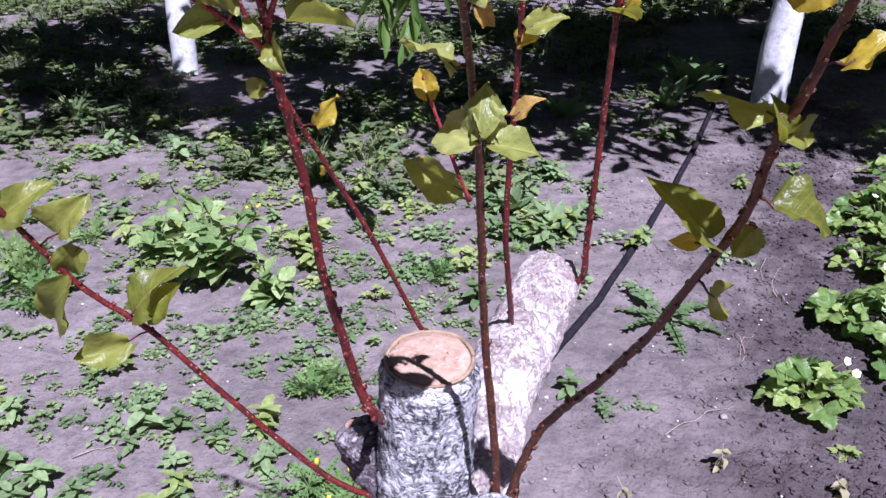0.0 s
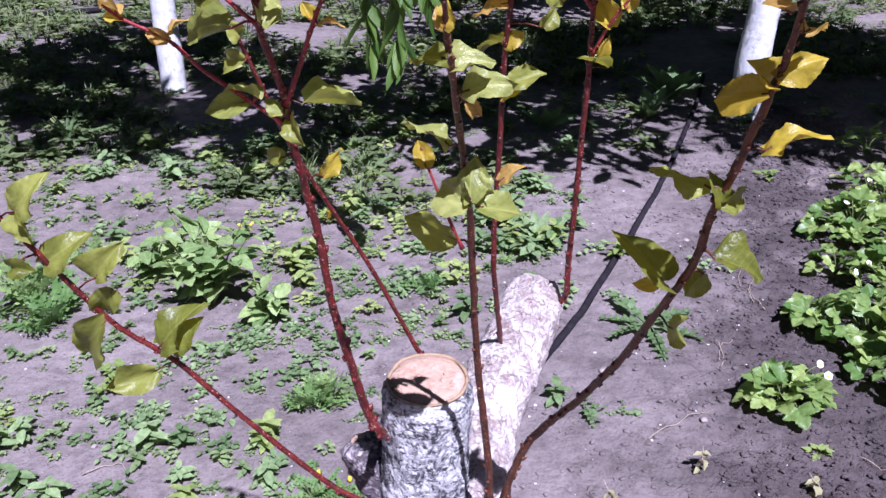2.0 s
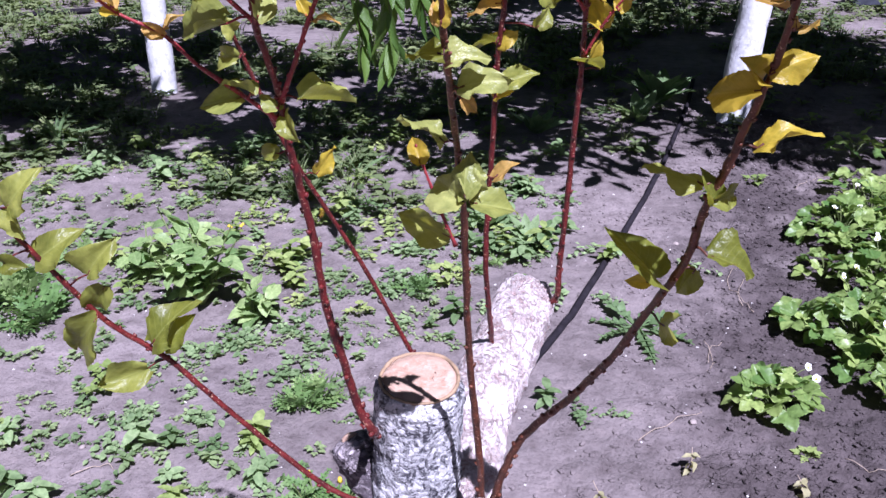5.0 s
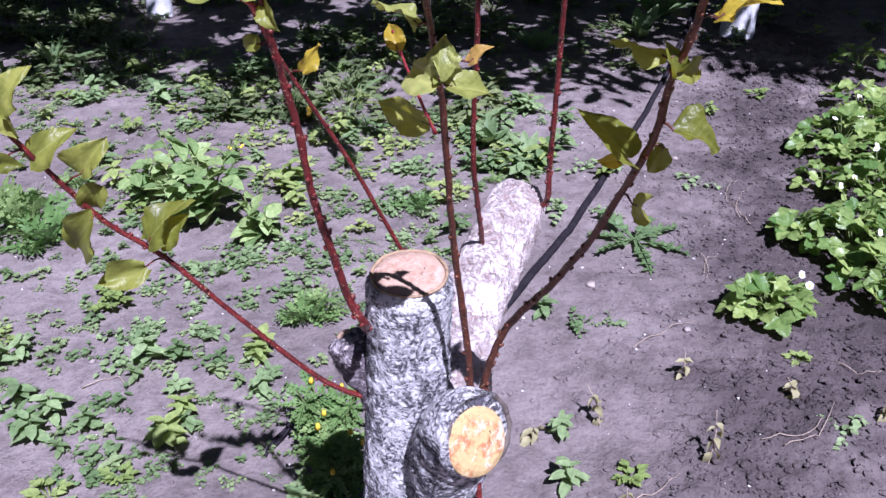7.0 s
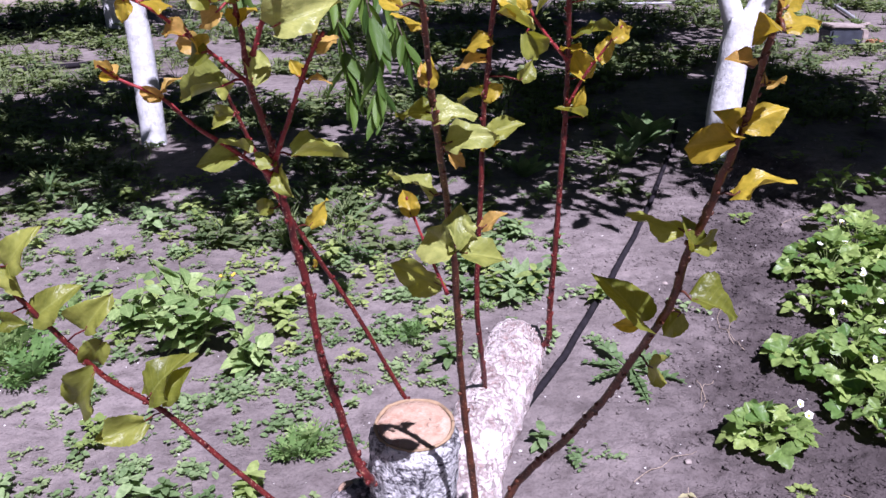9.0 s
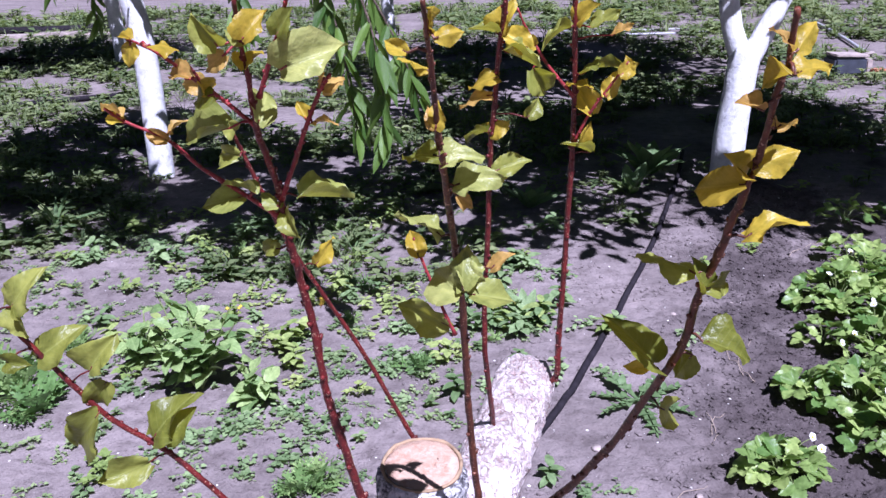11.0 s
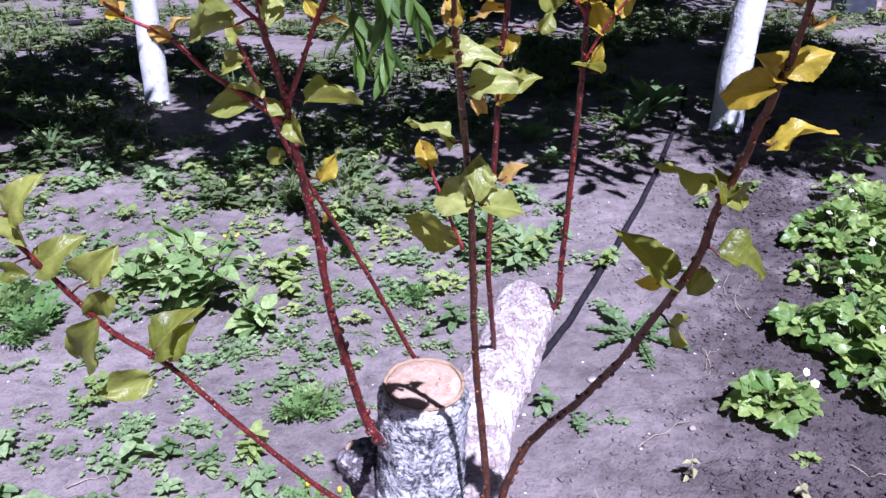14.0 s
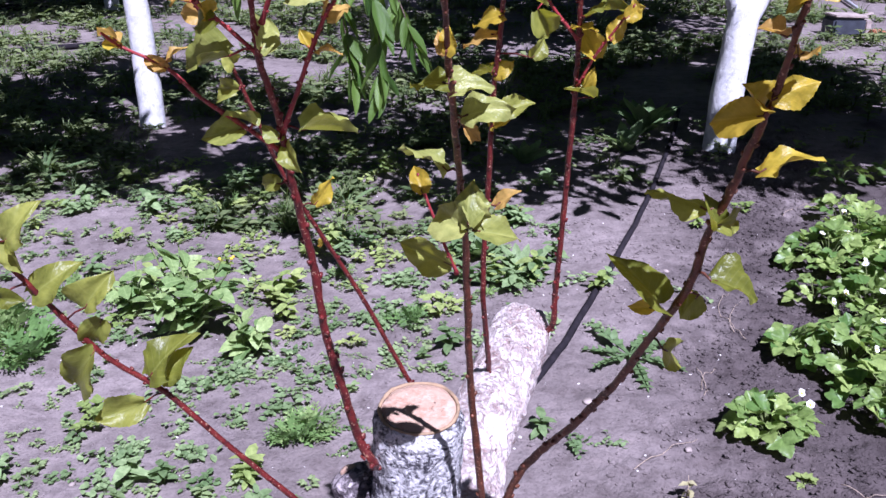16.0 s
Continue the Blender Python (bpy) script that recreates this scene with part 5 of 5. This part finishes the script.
# flowering weed by the trunk
def flowering_weed(x, y, height, seed):
    rnd = random.Random(seed)
    plant = thing("flowering_weed", "bushy green weed with small yellow flowers by the trunk", "weed", "", (x, y, ground_height(x, y)))
    for s in range(5):
        a, lean = s * 2.4, rnd.uniform(0.15, 0.6)
        top = Vector((math.cos(a) * lean, math.sin(a) * lean, 1.0)) * height * rnd.uniform(0.6, 1.0)
        pts = spline([(0, 0, -0.01), top * 0.5, top], 6)
        part("stem", mesh_from("stem", *tube(pts, lambda u: 0.003 - 0.0015 * u, 5), M_STEM), plant)
        for i in range(4):
            p = pts[3 + i * 2]
            part("leaf_spray", rnd.choice(KINDS["cut"]), plant, "", Matrix.Translation(p) @ Euler((rnd.uniform(-0.4, 0.4), rnd.uniform(-0.4, 0.4), rnd.uniform(0, 6))).to_matrix().to_4x4() @ Matrix.Scale(rnd.uniform(0.32, 0.50), 4))
        if s < 4:
            part("flower_head", mesh_from("flower_head", *tube([top, top + Vector((0, 0, 0.006)), top + Vector((0, 0, 0.011))], lambda u: 0.006 - 0.003 * u, 9, 0.0015, 240.0), M_YELLOW), plant, "yellow flower head")


flowering_weed(-0.105, 1.46, 0.16, 5)
flowering_weed(-0.07, 1.36, 0.12, 6)

# ---- hose, stones, straw ----


def hose():
    pts = spline([(1.30, 5.4, 0), (1.13, 4.69, 0), (0.83, 3.63, 0), (0.50, 2.64, 0), (0.29, 2.11, 0), (-0.04, 1.36, 0), (-0.25, 0.85, 0), (-0.5, 0.2, 0)], 12)
    pts[:, 2] = [ground_height(x, y) + 0.011 for x, y, _ in pts]
    v, f = tube(pts, lambda u: 0.0112, 12)
    tagged(new("garden_hose", mesh_from("garden_hose", v, f, M_HOSE)), "straight black rubber hose lying across the soil", "hose")


hose()


def lump(r, seed, flat=0.5):
    rn = random.Random(seed)
    bm = bmesh.new()
    bmesh.ops.create_icosphere(bm, subdivisions=2, radius=r)
    for v in bm.verts:
        v.co *= 1 + 0.5 * noise.noise(v.co * (1.6 / r) + Vector((seed, 0, 0)))
        v.co.z *= flat
    vs, fs = [tuple(v.co) for v in bm.verts], [tuple(v.index for v in f.verts) for f in bm.faces]
    bm.free()
    return vs, fs


def scatter(name, label, cat, mat, count, seed, where, lo, hi):
    """Crumbs too many to count."""
    rng = random.Random(seed)
    bm = bmesh.new()
    bmesh.ops.create_icosphere(bm, subdivisions=1, radius=1.0)
    base = np.array([tuple(v.co) for v in bm.verts])
    tri = np.array([[v.index for v in f.verts] for f in bm.faces])
    bm.free()
    verts, faces = [], []
    i = 0
    while i < count:
        x, y = where(rng)
        s = lo + (hi - lo) * rng.random() ** 3
        j = np.array([[rng.uniform(0.65, 1.2) for _ in range(3)] for _ in range(len(base))])
        v = base * j * s * np.array([1, rng.uniform(0.5, 1.0), rng.uniform(0.35, 0.65)])
        a = rng.uniform(0, 6.28)
        v = np.stack([v[:, 0] * math.cos(a) - v[:, 1] * math.sin(a) + x, v[:, 0] * math.sin(a) + v[:, 1] * math.cos(a) + y, v[:, 2] + ground_height(x, y) + s * 0.2], 1)
        verts.append(v)
        faces.append(tri + i * len(base))
        i += 1
    ob = new(name, mesh_from(name, np.vstack(verts), np.vstack(faces), mat, False))
    tagged(ob, label, cat, kind="stuff")


def by_bed(r):
    y = r.uniform(1.25, 4.6)
    return 0.90 + 0.22 * (y - 1.6) + r.gauss(0, 0.20), y


def on_path(r):
    """Clods lie in drifts on the path, with trodden soil between."""
    while True:
        y = r.uniform(1.2, 5.2)
        x = r.uniform(0.0, 1.25) + 0.2 * (y - 1.6)
        if noise.noise(Vector((x * 5.2, y * 5.2, 9.0))) + 0.6 * noise.noise(Vector((x * 15.0, y * 15.0, 3.0))) > r.uniform(-0.05, 0.6) - 0.25 * min(1.0, max(0.0, y - 2.2)):
            return x, y


scatter("soil_clods", "loose dark soil clods along the bed", "soil", M_SOIL, 11000, 1, by_bed, 0.0015, 0.0115)
scatter("soil_crumbs", "fine soil crumbs over the whole plot", "soil", M_SOIL, 5000, 2, lambda r: (r.uniform(-2.2, 2.2), r.uniform(1.2, 4.8)), 0.0012, 0.0065)
scatter("path_crumbs", "loose clods and crumbs on the trodden path", "soil", M_SOIL, 9000, 4, on_path, 0.0012, 0.0115)
scatter("plot_grit", "fine grit and soil crumbs among the weeds", "soil", M_SOIL, 9000, 8, lambda r: (r.uniform(-1.7, 0.3), r.uniform(1.2, 3.6)), 0.001, 0.0065)
scatter("pale_specks", "tiny pale stones and shell bits", "gravel", M_PEBBLE, 900, 3, lambda r: (r.uniform(-1.6, 2.0), r.uniform(1.2, 5.0)), 0.0015, 0.0055)

for i, (x, y, r) in enumerate(((0.47, 2.13, 0.014), (0.82, 3.0, 0.010), (-0.77, 1.75, 0.010), (-0.74, 1.72, 0.008), (1.05, 3.12, 0.012), (0.69, 1.92, 0.009))):
    thing("stone", "small pale pinkish stone lying on soil", "stone", "stones on the soil", (x, y, ground_height(x, y) + r * 0.2), i, mesh_from("stone", *lump(r, i), M_STONE))


def stalk(points, r, seed):
    pts = spline([(x, y, 0) for x, y in points], 6)
    pts[:, 2] = [ground_height(x, y) + 0.006 + 0.004 * math.sin(i) for i, (x, y, _) in enumerate(pts)]
    v, f = tube(pts, lambda u: r * (1 - 0.5 * u), 5)
    tagged(new("dry_stalk", mesh_from("dry_stalk", v, f, M_STRAW)), "thin dry straw-coloured stalk on soil", "stalk", "dry stalks")


for i, pts in enumerate((((0.78, 2.20), (0.80, 2.28), (0.84, 2.32)), ((0.79, 2.32), (0.80, 2.22), (0.77, 2.16)), ((0.55, 1.84), (0.64, 1.92), (0.72, 1.97)), ((0.95, 2.55), (0.94, 2.72), (1.0, 2.82)),
                         ((0.97, 2.5), (0.96, 2.65), (1.03, 2.78)), ((0.82, 1.52), (0.90, 1.56), (0.97, 1.68)), ((0.78, 1.54), (0.88, 1.56), (0.93, 1.62)), ((1.0, 1.8), (1.05, 1.76), (1.1, 1.78)),
                         ((0.50, 1.36), (0.56, 1.40), (0.60, 1.44)), ((-0.72, 1.62), (-0.66, 1.66), (-0.62, 1.64)), ((1.4, 3.6), (1.5, 3.7), (1.62, 3.72)))):
    stalk(pts, 0.0013, i)


def dead_twig():
    twig = thing("dead_twig", "thin black forked dead twig lying on soil", "twig")
    for name, way in (("stem", ((-0.235, 1.425), (-0.222, 1.47), (-0.19, 1.53), (-0.15, 1.60), (-0.13, 1.625))), ("fork", ((-0.228, 1.445), (-0.20, 1.50), (-0.17, 1.55), (-0.14, 1.575)))):
        pts = spline([(x, y, 0) for x, y in way], 6)
        pts[:, 2] = [ground_height(x, y) + 0.004 + 0.018 * math.sin(math.pi * i / len(pts)) for i, (x, y, _) in enumerate(pts)]
        v, f = tube(pts, lambda u: 0.0045 - 0.003 * u, 7, 0.0006, 120.0)
        part(name, mesh_from(name, v, f, M_HOSE), twig)


dead_twig()


def withered_weed(x, y, height, lean, seed):
    rnd = random.Random(seed)
    plant = thing("withered_weed", "small withered weed with curled pale yellowish leaves", "weed", "withered weeds", (x, y, ground_height(x, y)))
    top = Vector((lean * height, 0.35 * height, height))
    pts = spline([(0, 0, -0.01), top * 0.5 + Vector((0.006, 0, 0)), top], 6)
    part("stem", mesh_from("stem", *tube(pts, lambda u: 0.0016 - 0.0007 * u, 5), M_STRAW), plant)
    for i in range(8):
        p = pts[2 + i % (len(pts) - 2)]
        L = rnd.uniform(0.018, 0.034)
        shape = blade(L, L * 0.6, 5, 2, rnd.uniform(0.5, 1.3), rnd.uniform(0.2, 0.7), 0.05, 0, 0.45, 0.9, i, 0.8)
        m = Matrix.Translation(p) @ Euler((0, 0, i * 2.4)).to_matrix().to_4x4() @ Euler((radians(rnd.uniform(-50, 25)), radians(rnd.uniform(-40, 40)), 0)).to_matrix().to_4x4()
        part("leaf", mesh_from("leaf", *shape, M_WITHERED), plant, "", m)


for i, (x, y, h, lean) in enumerate(((0.455, 1.565, 0.09, -0.35), (0.66, 1.47, 0.11, 0.1), (0.47, 1.33, 0.05, 0.3), (0.64, 1.73, 0.06, 0.2), (0.88, 1.68, 0.05, -0.3), (0.30, 1.52, 0.03, 0.4), (1.05, 1.62, 0.035, 0.0))):
    withered_weed(x, y, h, lean, 700 + i)

# ---- far things ----


def box_mesh(name, sx, sy, sz, mat, bevel=0.01):
    bm = bmesh.new()
    bmesh.ops.create_cube(bm, size=1.0)
    bmesh.ops.scale(bm, vec=(sx, sy, sz), verts=bm.verts)
    bmesh.ops.translate(bm, vec=(0, 0, sz / 2), verts=bm.verts)
    bmesh.ops.bevel(bm, geom=list(bm.edges), offset=bevel, segments=2, affect="EDGES")
    me = bpy.data.meshes.new(name)
    bm.to_mesh(me)
    bm.free()
    me.materials.append(mat)
    return me


crate = thing("plastic_crate", "dark blue-grey crate covered with pale stones", "crate", "", (3.34, 8.45, 0.0), 0.1)
part("body", box_mesh("body", 0.30, 0.26, 0.16, M_BOX, 0.02), crate)
part("side_panel", box_mesh("side_panel", 0.06, 0.20, 0.14, M_STONE, 0.01), crate, "pale side panel", pose(0.185, 0.0, 0.0))
part("lid", box_mesh("lid", 0.30, 0.26, 0.022, M_STONE, 0.008), crate, "pale flat cover", pose(0.01, 0, 0.162, 0, 2, 0))
part("lid_strip", box_mesh("lid_strip", 0.16, 0.04, 0.02, M_STONE, 0.006), crate, "pale strip", pose(0.22, 0.05, 0.158, 0, -6, 20))
brick = thing("brick", "broken red brick on the soil", "brick", "", (3.60, 8.32, 0.0), 0.2, box_mesh("brick", 0.12, 0.10, 0.06, M_BRICK))
v, f = tube(spline([(4.0, 9.7, 0.03), (4.25, 11.0, 0.03), (4.6, 13.2, 0.03)], 8), lambda u: 0.02, 10)
tagged(new("ground_pipe", mesh_from("ground_pipe", v, f, M_POLE)), "grey pipe lying on the soil", "pipe")
for i, dy in enumerate((0.0, 0.5)):
    v, f = tube(spline([(1.0, 12.1 + dy, 0.02), (2.0, 12.0 + dy, 0.02), (3.4, 12.2 + dy, 0.02)], 8), lambda u: 0.016, 8)
    tagged(new("ground_pipe", mesh_from("ground_pipe", v, f, M_POLE)), "grey pipe lying on the soil", "pipe", "pipes across the plot")
for i in range(4):
    thing("kerb_slab", "pale stone slab edging the far bed", "slab", "kerb slabs", (-8.2 + i * 0.74, 13.1 + 0.06 * i, -0.03 - 0.02 * (i % 2)), 0.08 + 0.05 * (i % 3), box_mesh("kerb_slab", 0.68, 0.3, 0.13, M_STONE, 0.015))
v, f = tube([(-8.0, 13.6, 0.08), (-7.0, 13.7, 0.08), (-6.2, 13.8, 0.08)], lambda u: 0.08, 12)
tagged(new("black_pipe", mesh_from("black_pipe", v, f, M_HOSE)), "thick black pipe lying behind the slabs", "pipe")
for i, (x, y) in enumerate(((-6.6, 9.9), (-6.5, 10.3), (-5.2, 7.0))):
    v, f = tube(spline([(x, y, 0.02), (x + 1.1, y + 0.25, 0.03), (x + 2.1, y + 0.9, 0.02)], 8), lambda u: 0.025, 8)
    tagged(new("garden_hose", mesh_from("garden_hose", v, f, M_HOSE)), "thin black hose lying among weeds", "hose")
